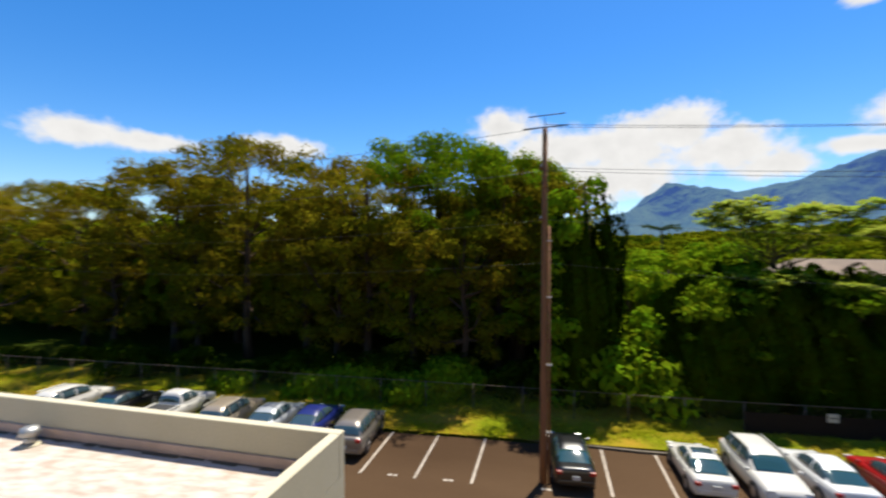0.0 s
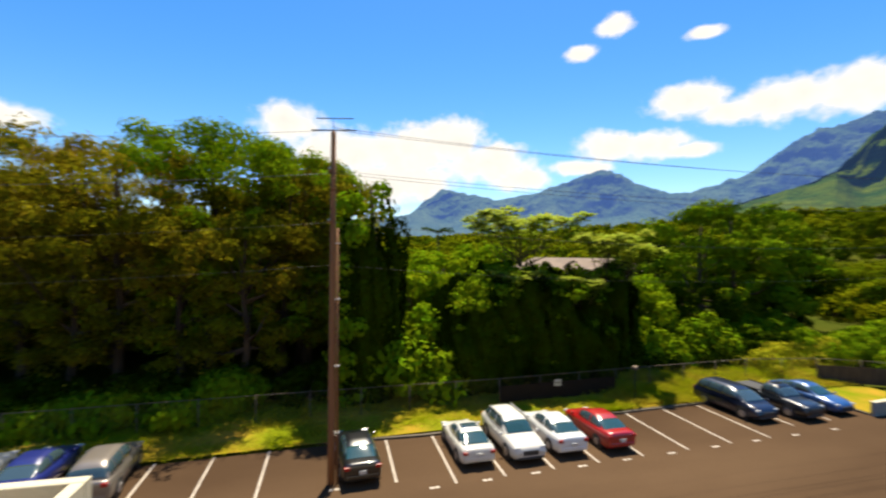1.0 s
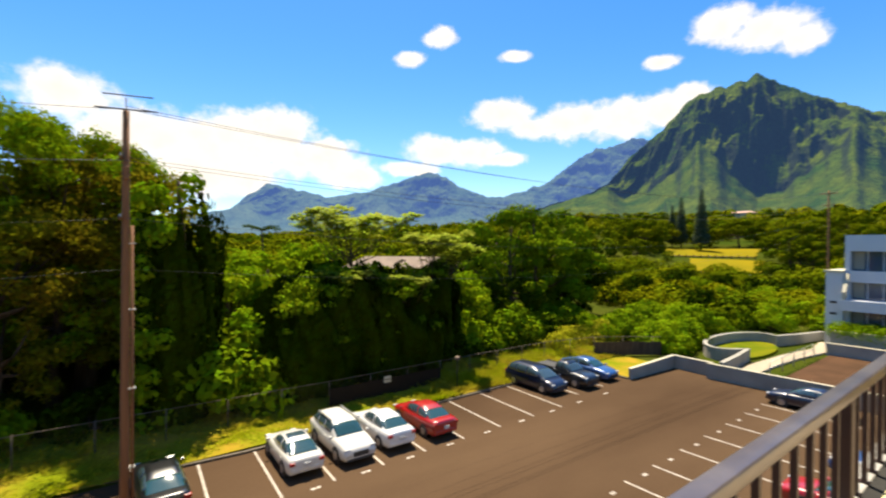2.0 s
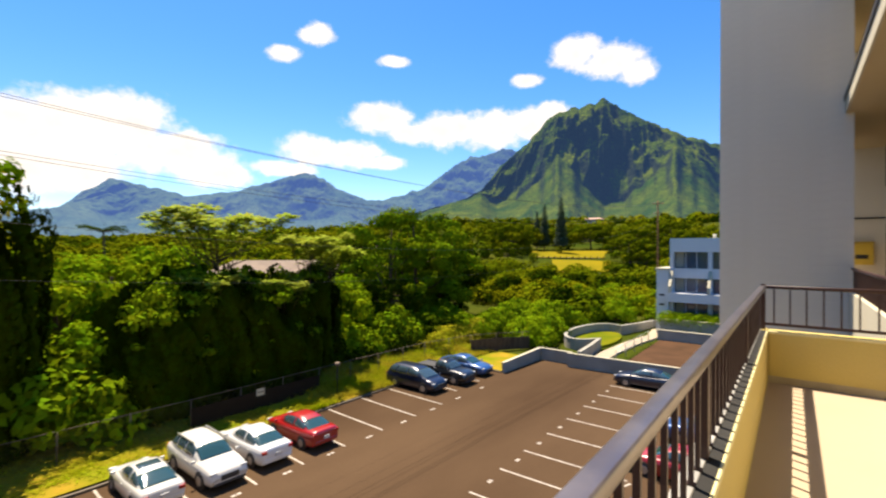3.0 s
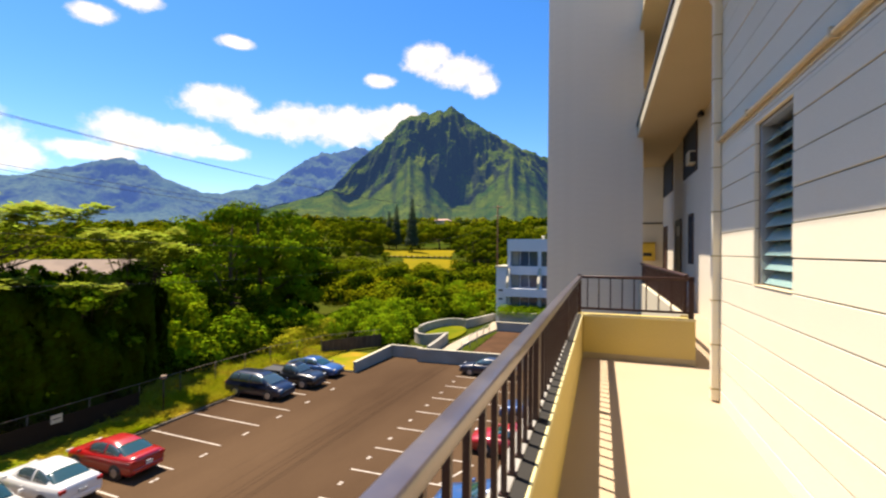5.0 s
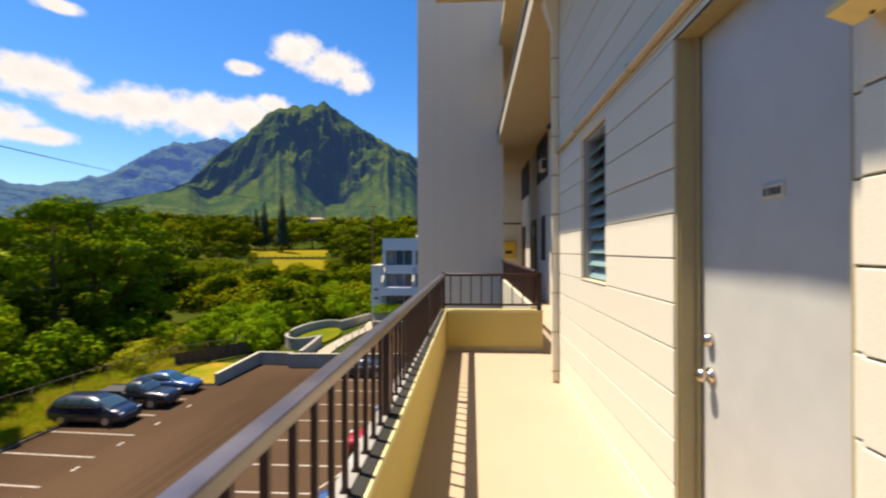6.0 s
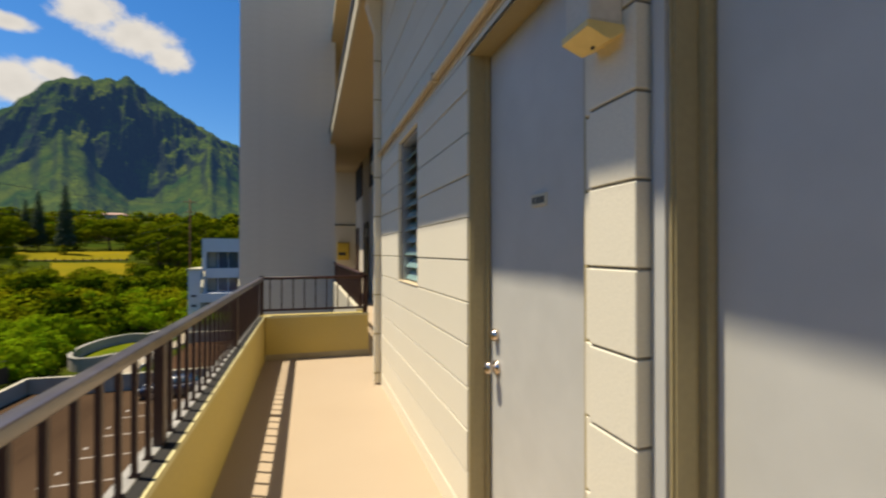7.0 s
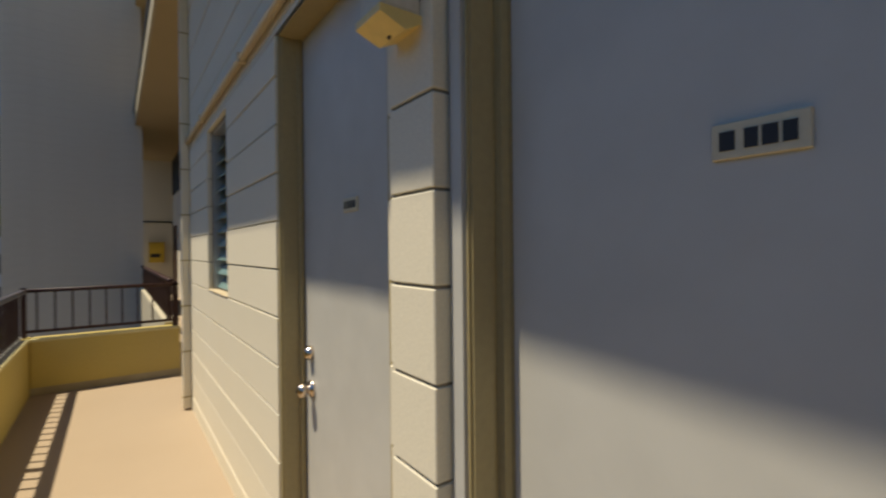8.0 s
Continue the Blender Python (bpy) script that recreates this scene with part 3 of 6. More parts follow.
for v in bm.verts:
    if v.co.z < 3.8:
        v.co.x = 0.949 - (0.949 - v.co.x) * 0.5
        v.co.y = 4.834 + (v.co.y - 4.834) * 0.5
part("hopper", bm, PAINT, ds)

# ---- railing ----
RAIL_X = -0.353


def baluster_mesh(h, w):
    bm = box_bm(-w / 2, w / 2, -w / 2, w / 2, 0, h)
    bm_box(bm, -w * 0.9, w * 0.9, -w * 0.7, w * 0.7, 0, 0.008)
    return mesh_of("baluster", bm, BROWN)


rail = thing("railing", "dark brown steel railing with a worn top rail on the parapet", "railing")
part("top_rail", box_bm(RAIL_X - 0.025, RAIL_X + 0.025, -9, 6.34, 1.018, 1.058, bevel=0.006, seg=3), BROWN_TOP, rail, "worn grey-brown top rail with painted sky sheen", True)
part("under_rail", box_bm(RAIL_X - 0.038, RAIL_X - 0.004, -9, 6.33, 1.006, 1.0178), BROWN, rail)
bal = baluster_mesh(0.432, 0.018)
post = mesh_of("post", box_bm(-0.020, 0.020, -0.028, 0.028, 0, 0.432, bevel=0.003), BROWN)
y, i = -8.944, 0
while y < 6.2:
    near_post = (i % 14) == 6
    piece("post" if near_post else "baluster", post if near_post else bal, rail, pose(RAIL_X - 0.028, y, 0.5743))
    y += 0.147
    i += 1
erail = thing("railing", "dark brown steel railing across the walkway's end", "railing")
part("top_rail", box_bm(RAIL_X + 0.022, 1.0, 6.295, 6.34, 1.024, 1.062, bevel=0.006), BROWN, erail, "", True)
part("bottom_rail", box_bm(RAIL_X + 0.022, 1.0, 6.302, 6.332, 0.615, 0.643), BROWN, erail)
bal2 = mesh_of("baluster", box_bm(-0.008, 0.008, -0.008, 0.008, 0, 0.39), BROWN)
for i in range(9):
    piece("baluster", bal2, erail, pose(RAIL_X + 0.10 + i * 0.142, 6.317, 0.635))
piece("post", mesh_of("post", box_bm(-0.022, 0.022, -0.022, 0.022, 0, 0.52), BROWN), erail, pose(RAIL_X, 6.317, 0.555))
piece("post", mesh_of("post", box_bm(-0.03, 0.03, -0.022, 0.022, 0, 0.52), BROWN), erail, pose(0.965, 6.317, 0.555))

# ---- the far wing and the stair tower ----
solid("wall_tower", box_bm(-1.52, 0.948, 13.2, 16.0, G - 0.05, 16), TOWERM, "grey cream windowless stair tower", "tower", "structure")
tower = bpy.data.objects["wall_tower"]
course = mesh_of("block_course", box_bm(-1.535, 0.951, 0, 0.05, 0.0004, COURSE - 0.0004, bevel=0.0008), TOWERM)
for i in range(104):
    piece("block_course", course, tower, pose(0, 13.182, JOINT + (i - 51) * COURSE))
solid("wall_wing_parapet", box_bm(0.86, 1.0, 6.44, 13.19, -0.3, 0.60, bevel=0.01), WHITEP, "white painted parapet of the far wing", "parapet", "structure")
solid("wall_wing_lower", box_bm(0.87, 2.2, 6.42, 13.18, G - 0.05, -0.3), PAINT_LOW, "cream lower wall of the far wing", "wall", "structure")
solid("wall_wing", box_bm(2.0, 2.25, 4.95, 18.2, -0.2, 4.45), PAINT_LOW, "cream wall of the far wing", "wall", "structure")
solid("wall_wing_end", box_bm(0.93, 2.0, 18.0, 18.2, -0.2, 12), PAINT_LOW, "yellowish end wall of the far wing", "wall", "structure")
solid("ceiling_wing", box_bm(0.84, 2.3, 5.63, 18.2, 4.45, 4.7), SOFFIT, "tan painted soffit of the far wing", "ceiling", "structure")
solid("trim_wing_fascia", box_bm(0.80, 0.839, 5.63, 13.15, 4.435, 4.78), WHITEP, "white painted slab edge of the far wing", "fascia", "structure")
solid("trim_wing_gutter", box_bm(0.775, 0.799, 5.63, 13.15, 4.70, 4.80, bevel=0.004), DARKTRIM, "dark gutter along the far wing's slab edge", "gutter", "structure")
solid("ceiling_wing_upper", box_bm(0.84, 2.0, 5.63, 17.99, 7.3, 7.5), SOFFIT, "tan painted upper soffit of the far wing", "ceiling", "structure")
solid("wall_wing_upper", box_bm(2.0, 2.25, 4.95, 18.2, 4.7, 9), PAINT_LOW, "cream upper wall of the far wing", "wall", "structure")
wr = thing("railing", "dark brown railing along the far wing's parapet", "railing")
part("top_rail", box_bm(0.90, 0.96, 6.44, 13.19, 1.05, 1.10, bevel=0.006), BROWN, wr, "", True)
wb = mesh_of("baluster", box_bm(-0.012, 0.012, -0.012, 0.012, 0, 0.46), BROWN)
for i in range(48):
    piece("baluster", wb, wr, pose(0.93, 6.48 + i * 0.138, 0.595))


def wing_opening(nm, label, cat, y0, y1, z0, z1, pane=DIMROOM):
    t = thing(nm, label, cat, kind="structure")
    part("frame", box_bm(1.965, 1.999, y0 - 0.05, y1 + 0.05, z1, z1 + 0.06), BROWN, t)
    part("frame", box_bm(1.965, 1.999, y0 - 0.05, y0, z0, z1), BROWN, t)
    part("frame", box_bm(1.965, 1.999, y1, y1 + 0.05, z0, z1), BROWN, t)
    # by default a matte pane with the room's darkness painted on
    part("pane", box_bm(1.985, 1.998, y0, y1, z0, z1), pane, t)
    return t


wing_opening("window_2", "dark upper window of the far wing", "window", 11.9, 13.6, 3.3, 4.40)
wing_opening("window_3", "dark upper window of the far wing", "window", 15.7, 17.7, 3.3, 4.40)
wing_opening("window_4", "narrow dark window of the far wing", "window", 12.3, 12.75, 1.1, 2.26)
wing_opening("door_3", "dark brown door of the far wing", "door", 14.0, 14.95, 0.0, 2.25, BROWN)
wing_opening("door_4", "dark brown door of the far wing", "door", 16.8, 17.6, 0.0, 2.2, BROWN)
ac = thing("air_conditioner", "white window air conditioner in the far wing", "air conditioner")
part("case", box_bm(1.83, 1.984, 11.95, 12.35, 3.46, 3.77, bevel=0.015), WHITEP, ac)
part("side_grille", box_bm(1.85, 1.97, 11.942, 11.949, 3.50, 3.73), DARKTRIM, ac)
for i in range(5):
    part("grille_slat", box_bm(1.822, 1.83, 11.98, 12.32, 3.50 + i * 0.05, 3.52 + i * 0.05), GALV, ac)
nb = thing("notice_box", "yellow box fixed to the far wing's end wall", "box")
part("case", box_bm(1.30, 1.74, 17.86, 17.999, 1.07, 1.69, bevel=0.01), mat("yellow_enamel", (0.62, 0.42, 0.04), 0.5, bump=0.05), nb)
part("lid", box_bm(1.29, 1.75, 17.84, 17.999, 1.695, 1.74, bevel=0.006), mat("yellow_enamel_lid", (0.50, 0.33, 0.03), 0.5, bump=0.05), nb)
part("bar", box_bm(1.34, 1.62, 17.85, 17.859, 1.24, 1.36), BLACK, nb)
dn = thing("door_notice", "white paper notice on the far wing's brown door", "notice")
part("sheet", box_bm(1.972, 1.984, 14.25, 14.65, 1.85, 2.12), WHITEP, dn)
sl = thing("soffit_lamp", "small dark floodlight under the far wing's soffit", "lamp")
part("bracket", cyl_bm((1.93, 11.1, 4.449), (1.93, 11.1, 4.40), 0.02, sides=8), DARKTRIM, sl)
part("head", box_bm(1.86, 1.98, 11.04, 11.18, 4.31, 4.41, bevel=0.02), DARKTRIM, sl)
wp = thing("wall_pipe", "dark pipe across the far wing's end wall", "pipe")
part("pipe", cyl_bm((1.0, 17.97, 2.42), (1.99, 17.97, 2.42), 0.022, sides=8), DARKTRIM, wp)

# ---- annex block with a flat roof, turned a little from the walkway's line ----
AX, AY, AZ = -7.27, -2.93, -1.75


def turned(bm):
    """Local metres (x east of the corner, y south as negative, z over the parapet's top) to the place."""
    rot = Matrix.Translation((AX, AY, AZ)) @ Matrix.Rotation(radians(-3.9), 4, 'Z')
    bmesh.ops.transform(bm, matrix=rot, verts=bm.verts[:])
    return bm


def at_annex(x, y, z):
    return pose(AX, AY, AZ, 0, 0, -3.9) @ pose(x, y, z)


solid("wall_annex", turned(box_bm(0, 2.5, -23, 0, G - 0.05 - AZ, -0.72)), WHITEP, "white painted annex block", "wall", "structure")
solid("roof_annex", turned(box_bm(0.19, 2.31, -22.8, -0.19, -0.719, -0.69)), ROOFW, "white coated flat roof with grime streaks", "roof", "structure")
solid("wall_annex_parapet_west", turned(box_bm(0, 0.18, -23, 0, -0.72, 0, bevel=0.012)), WHITEP, "cream parapet round the annex roof", "parapet", "structure")
solid("wall_annex_parapet_north", turned(box_bm(0.181, 2.319, -0.18, 0, -0.72, -0.003, bevel=0.012)), WHITEP, "cream parapet round the annex roof", "parapet", "structure")
# the east coping's blue-grey is sky-lit shade put into its colour
solid("wall_annex_parapet_east", turned(box_bm(2.32, 2.5, -23, 0, -0.72, -0.60, bevel=0.012)), mat("blue_shade_coping", (0.30, 0.30, 0.42), 0.8), "low annex coping coloured blue-grey as sky-lit shade", "parapet", "structure")
solid("trim_annex_flashing", turned(box_bm(0.182, 0.225, -22.8, -0.19, -0.688, -0.50, bevel=0.008)), mat("pinkish_flashing", (0.50, 0.36, 0.28), 0.8, (0.30, 0.22, 0.17), 1.5, 0.7, 12, 0.2), "pinkish stained flashing along the roof edge", "flashing", "structure")
bm = bmesh.new()
grime = random.Random(3)
for i in range(95):
    yy = -0.22 - i * 0.236 + grime.uniform(-0.05, 0.05)
    bm_box(bm, 0.226, 0.245 + grime.uniform(0.0, 0.075), yy - grime.uniform(0.12, 0.34), yy, -0.6895, -0.680 + grime.uniform(0, 0.008), bevel=0.002)
tagged(solid("roof_debris", turned(bm), mat("dark_roof_grime", (0.10, 0.08, 0.05), 0.95, bump=0.4), "dark wet grime along the roof edge", "grime"), kind="stuff")
rv = thing("roof_vent", "small dented metal vent on the annex roof", "vent", at=at_annex(0.55, -6.1, -0.69))
part("pipe", cyl_bm((0, 0, 0), (0, 0, 0.2), 0.10, sides=14), GALV, rv, "", True)
part("cap", cyl_bm((0, 0, 0.2), (0, 0, 0.34), 0.17, 0.13, sides=14), GALV, rv, "", True)
part("collar", cyl_bm((0, 0, -0.01), (0, 0, 0.04), 0.2, 0.14, sides=14), WHITEP, rv)


# ---- parking lot ----
def kerb_x(y):
    return float(np.interp(y, [-60, -7, 0, 6, 20, 36], [-25.9, -25.6, -25.2, -24.72, -24.85, -24.95]))


kerb = tagged(new("kerb"), "dark stained concrete kerb along the verge", "kerb", kind="structure")
for i in range(47):
    ya = -58 + i * 2.0
    if ya > 33:
        break
    xa, xb = kerb_x(ya), kerb_x(ya + 1.99)
    part("kerb_stone", ribbon([(xa, ya), (xb, ya + 1.985)], 0.17, G - 0.04, G + 0.11), KERBM, kerb)
for i in range(3):
    part("kerb_stone", ribbon([(-24.86 + i * 1.5, 34.75), (-24.86 + i * 1.5 + 1.485, 34.75)], 0.17, G - 0.04, G + 0.11), KERBM, kerb)
solid("verge_corner", box_bm(-24.85, -20.25, 34.84, 41.3, G - 0.04, G + 0.135), GRASS, "dry grass corner behind the parking lot", "grass", "structure")

marks = tagged(new("parking_marks"), "worn white painted stall lines and stall marks", "road marking", kind="structure")
LEFT_LINES = [-26.0, -23.4, -20.8, -18.2, -15.6, -13.0, -10.4, -7.2, -4.6, -2.0, 4.0, 6.6, 9.0, 11.55, 14.05, 16.7, 19.55, 22.5, 25.3, 28.4, 31.6]
for y in LEFT_LINES:
    yb = y - 0.25
    x1 = -19.2 if 5 < y < 26 else (-20.0 if y < 5 else -20.2)
    part("stall_line", ribbon([(kerb_x(y) + 0.12, y), (x1 - 0.2, yb)], 0.11, G - 0.01, G + 0.004), LINEM, marks)
for a, b in zip(LEFT_LINES, LEFT_LINES[1:]):
    c = (a + b) / 2
    x0 = -20.3 if c < 5 else -19.3
    part("stall_mark", box_bm(x0 - 0.08, x0 + 0.08, c - 0.22, c - 0.02, G - 0.01, G + 0.004), LINEM, marks)
    part("stall_mark", box_bm(x0 - 0.08, x0 + 0.08, c + 0.03, c + 0.22, G - 0.01, G + 0.004), LINEM, marks)
RIGHT_LINES = [3.4, 6.1, 8.75, 11.4, 14.05, 16.75, 19.45, 22.0, 24.9, 27.85, 30.85, 33.9, 36.8]
for i, y in enumerate(RIGHT_LINES):
    x0 = -11.35 - 0.02 * i
    part("stall_line", ribbon([(x0, y), (-6.2, y + 0.05)], 0.11, G - 0.01, G + 0.004), LINEM, marks)
    c = y + 1.35
    part("stall_mark", box_bm(x0 + 0.14, x0 + 0.34, c - 0.14, c - 0.02, G - 0.01, G + 0.004), LINEM, marks)
    part("stall_mark", box_bm(x0 + 0.14, x0 + 0.34, c + 0.02, c + 0.15, G - 0.01, G + 0.004), LINEM, marks)
part("stall_line", ribbon([(-7.0, 19.5), (-6.0, 21.9)], 0.11, G - 0.01, G + 0.005), LINEM, marks)

# low white walls round the lot's end, the curved planter and the terrace beyond
lw = tagged(new("wall_low"), "low weathered white concrete wall round the lot's end", "wall", kind="structure")
for (p, q), za, zb in (([(-20.17, 34.72), (-19.88, 41.4)], 0.88, 1.12), ([(-19.92, 41.5), (-16.5, 41.3)], 1.12, 1.14), ([(-16.62, 40.4), (-5.0, 41.1)], 1.24, 1.20)):
    def top(x, y, p=p, q=q, za=za, zb=zb):
        return G + za + (zb - za) * math.dist((x, y), p) / math.dist(q, p)
    part("wall_run", ribbon([p, q], 0.22, lambda x, y: G - 0.05, top), CONC, lw)
    part("coping", ribbon([p, q], 0.27, lambda x, y: top(x, y) + 0.001, lambda x, y: top(x, y) + 0.041), WHITEP, lw)
curve = [(-15.9, 41.4), (-16.2, 45.4)]
for i in range(27):
    a = radians(-42 - i * 256 / 26)
    curve.append((-18.6 + 2.6 * math.cos(a), 53.6 + 6.3 * math.sin(a)))
curve += [(-16.2, 62.5), (-15.2, 66.5), (-13.4, 67.5)]
pl = tagged(new("wall_curved"), "curved white concrete planter wall", "wall", kind="structure")
part("wall_run", ribbon(curve, 0.28, G - 0.1, G + 1.25), CONC, pl)
part("coping", ribbon(curve, 0.36, G + 1.25, G + 1.31), CONC, pl)
solid("lawn_planter", prism([(-18.6 + 2.45 * math.cos(radians(i * 15)), 53.6 + 6.1 * math.sin(radians(i * 15))) for i in range(24)], G - 0.05, G + 0.34), GREENGRASS, "patchy yellow green grass inside the curved planter", "grass", "structure")
solid("path", ribbon([(-15.0, 42.2), (-15.0, 48), (-14.6, 54), (-13.7, 60), (-14.3, 66)], 1.5, G - 0.05, G + 0.3), mat("pale_path_concrete", (0.34, 0.28, 0.19), 0.9, bump=0.2), "pale concrete path between the low walls", "path", "structure", False)
solid("terrace", box_bm(-12.6, -1.7, 41.6, 58.5, G - 0.05, G + 0.2), mat("brown_terrace_paving", (0.085, 0.046, 0.026), 0.95, (0.05, 0.03, 0.018), 0.4, 0.8, 6, 0.3, spec=0.0), "brown paved terrace", "terrace", "structure")
tw = tagged(new("wall_terrace"), "stepped white terrace walls", "wall", kind="structure")
for pts, z1 in (([(-12.9, 58.6), (-1.7, 58.6)], 1.35), ([(-13.0, 60.6), (-1.7, 60.6)], 2.4)):
    part("wall_run", ribbon(pts, 0.3, G - 0.05, G + z1), CONC, tw)
    part("coping", ribbon(pts, 0.36, G + z1, G + z1 + 0.05), WHITEP, tw)
solid("terrace_bed", box_bm(-13.0, -1.7, 60.76, 62.9, G - 0.05, G + 1.75), GRASS, "raised planted bed behind the terrace wall", "bed", "structure")
hr = thing("handrail", "thin galvanised handrail beside the path", "railing")
for i, y in enumerate((44, 47, 50, 53, 56)):
    part("post", cyl_bm((-13.3, y, G + 0.2), (-13.3, y, G + 1.5), 0.055, sides=6), CONDUITM, hr)
part("rail", cyl_bm((-13.3, 44, G + 1.5), (-13.3, 56, G + 1.5), 0.03, sides=6), GALV, hr)
part("rail", cyl_bm((-13.3, 44, G + 1.0), (-13.3, 56, G + 1.0), 0.025, sides=6), GALV, hr)

# chain-link fence
FENCE = [(-29.0, -60), (-28.4, -20), (-28.0, 0), (-27.6, 12), (-27.7, 24), (-27.6, 33), (-26.2, 39.5), (-22.6, 44.5)]


def fence_at(s):
    d = [0.0]
    for a, b in zip(FENCE, FENCE[1:]):
        d.append(d[-1] + math.dist(a, b))
    s = min(s, d[-1] - 1e-6)
    return float(np.interp(s, d, [p[0] for p in FENCE])), float(np.interp(s, d, [p[1] for p in FENCE])), d[-1]


def chain_mesh(p, q, z0, z1):
    """The woven wire of one bay, thin crossing strips."""
    p, q = Vector((*p, 0)), Vector((*q, 0))
    w, h = (q - p).length, z1 - z0
    u = (q - p).normalized()
    step, r = 0.16, 0.0022
    quads = []
    for sgn in (1, -1):
        t = -h
        while t < w:
            a0 = max(0.0, -t)
            a1 = min(h, w - t)
            if a1 > a0:
                if sgn > 0:
                    e0, e1 = (t + a0, a0), (t + a1, a1)
                else:
                    e0, e1 = (t + a0, h - a0), (t + a1, h - a1)
                P0, P1 = p + u * e0[0] + Vector((0, 0, z0 + e0[1])), p + u * e1[0] + Vector((0, 0, z0 + e1[1]))
                side = Vector((0, 0, r))
                quads.append([P0 - side, P0 + side, P1 + side, P1 - side])
            t += step
    return quads_mesh("mesh", np.array([[list(v) for v in f] for f in quads]), RUST)


fence = thing("fence", "rusty galvanised chain-link fence overgrown by vines", "fence")
s, total = 0.0, fence_at(0)[2]
while s < total:
    x, y, _ = fence_at(s)
    part("post", cyl_bm((x, y, G), (x, y, G + 2.05), 0.03, sides=6), RUST, fence)
    x2, y2, _ = fence_at(min(s + 3.0, total))
    if math.dist((x, y), (x2, y2)) > 0.3:
        part("top_rail", cyl_bm((x, y, G + 2.0), (x2, y2, G + 2.0), 0.021, sides=6), RUST, fence)
        if y > -45:
            piece("mesh", chain_mesh((x, y), (x2, y2), G + 0.15, G + 2.0), fence)
        # panels at y 9 to 19 paint the shade there; the end ones are cloth
        if s > total - 8.5 or 9 < y < 19:
            part("dark_panel", ribbon([(x + 0.05, y), (x2 + 0.05, y2)], 0.012, G + 0.2, G + 1.5), SHADEPANEL if y < 30 else BARK, fence, "dark panel on the fence: cloth at the end, shade near the sign")
    s += 3.0
sg = thing("fence_sign", "small white sign wired to the fence", "sign")
part("board", box_bm(-27.56, -27.54, 16.0, 16.55, G + 1.2, G + 1.65, bevel=0.004), WHITEP, sg)
part("bar", box_bm(-27.538, -27.535, 16.08, 16.47, G + 1.40, G + 1.46), DARKTRIM, sg)
gl = thing("path_lamp", "short brown path lamp on the verge", "lamp")
part("post", cyl_bm((-26.0, 21.3, G + 0.1), (-26.0, 21.3, G + 2.4), 0.035, sides=8), BROWN, gl)
part("hood", cyl_bm((-26.0, 21.3, G + 2.4), (-26.0, 21.3, G + 2.62), 0.2, 0.16, sides=12), SHINGLE, gl)


# ---- cars ----
SHAPES = {
    # length, width, cabin (rear foot, rear roof, front roof, front foot, belt, roof, foot half width, roof half width), stations
    "sedan": (4.75, 1.82, (-0.445, -0.185, 0.05, 0.265, 0.94, 1.46, 0.82, 0.58),
              [(-.5, .66, .42, .80), (-.492, .98, .32, .88), (-.46, 1.05, .24, .94), (-.32, 1.04, .20, .99), (0, .97, .19, 1.0), (.2, .96, .19, 1.0), (.30, .92, .20, .99), (.42, .82, .22, .94), (.48, .70, .27, .84), (.5, .52, .36, .72)]),
    "coupe": (4.45, 1.80, (-0.455, -0.16, 0.04, 0.255, 0.92, 1.42, 0.81, 0.56),
              [(-.5, .58, .40, .80), (-.49, .88, .30, .90), (-.45, .98, .22, .96), (-.30, .98, .19, 1.0), (0, .92, .18, 1.0), (.2, .92, .18, 1.0), (.30, .88, .19, .99), (.42, .78, .21, .95), (.48, .66, .26, .86), (.5, .50, .36, .76)]),
    "suv": (4.75, 1.88, (-0.465, -0.37, 0.07, 0.26, 1.04, 1.66, 0.85, 0.60),
            [(-.5, .75, .45, .86), (-.49, 1.08, .34, .94), (-.45, 1.1, .26, .98), (-.30, 1.1, .24, 1.0), (0, 1.06, .24, 1.0), (.24, 1.06, .24, 1.0), (.32, 1.03, .25, .99), (.43, .94, .27, .96), (.485, .80, .32, .90), (.5, .60, .42, .82)]),
    "van": (4.9, 1.95, (-0.475, -0.41, 0.11, 0.36, 1.02, 1.70, 0.88, 0.64),
            [(-.5, .75, .45, .86), (-.49, 1.04, .34, .94), (-.45, 1.06, .26, .98), (-.30, 1.06, .22, 1.0), (0, 1.02, .21, 1.0), (.24, 1.02, .21, 1.0), (.36, 1.0, .22, .99), (.44, .90, .25, .95), (.485, .76, .32, .88), (.5, .56, .42, .80)]),
    "pickup": (5.2, 1.85, (-0.10, -0.07, 0.12, 0.24, 1.08, 1.70, 0.84, 0.64),
               [(-.5, .85, .50, .92), (-.495, 1.06, .42, .96), (-.45, 1.07, .36, 1.0), (-.30, 1.07, .32, 1.0), (0, 1.07, .30, 1.0), (.22, 1.08, .30, 1.0), (.30, 1.06, .30, .99), (.43, 1.0, .32, .97), (.49, .88, .38, .92), (.5, .65, .45, .86)]),
}


def chaikin(pts, times):
    """Corners cut again and again, the ends kept."""
    pts = [tuple(p) for p in pts]
    for _ in range(times):
        out = [pts[0]]
        for a, b in zip(pts, pts[1:]):
            out.append(tuple(0.75 * p + 0.25 * q for p, q in zip(a, b)))
            out.append(tuple(0.25 * p + 0.75 * q for p, q in zip(a, b)))
        pts = out + [pts[-1]]
    return pts


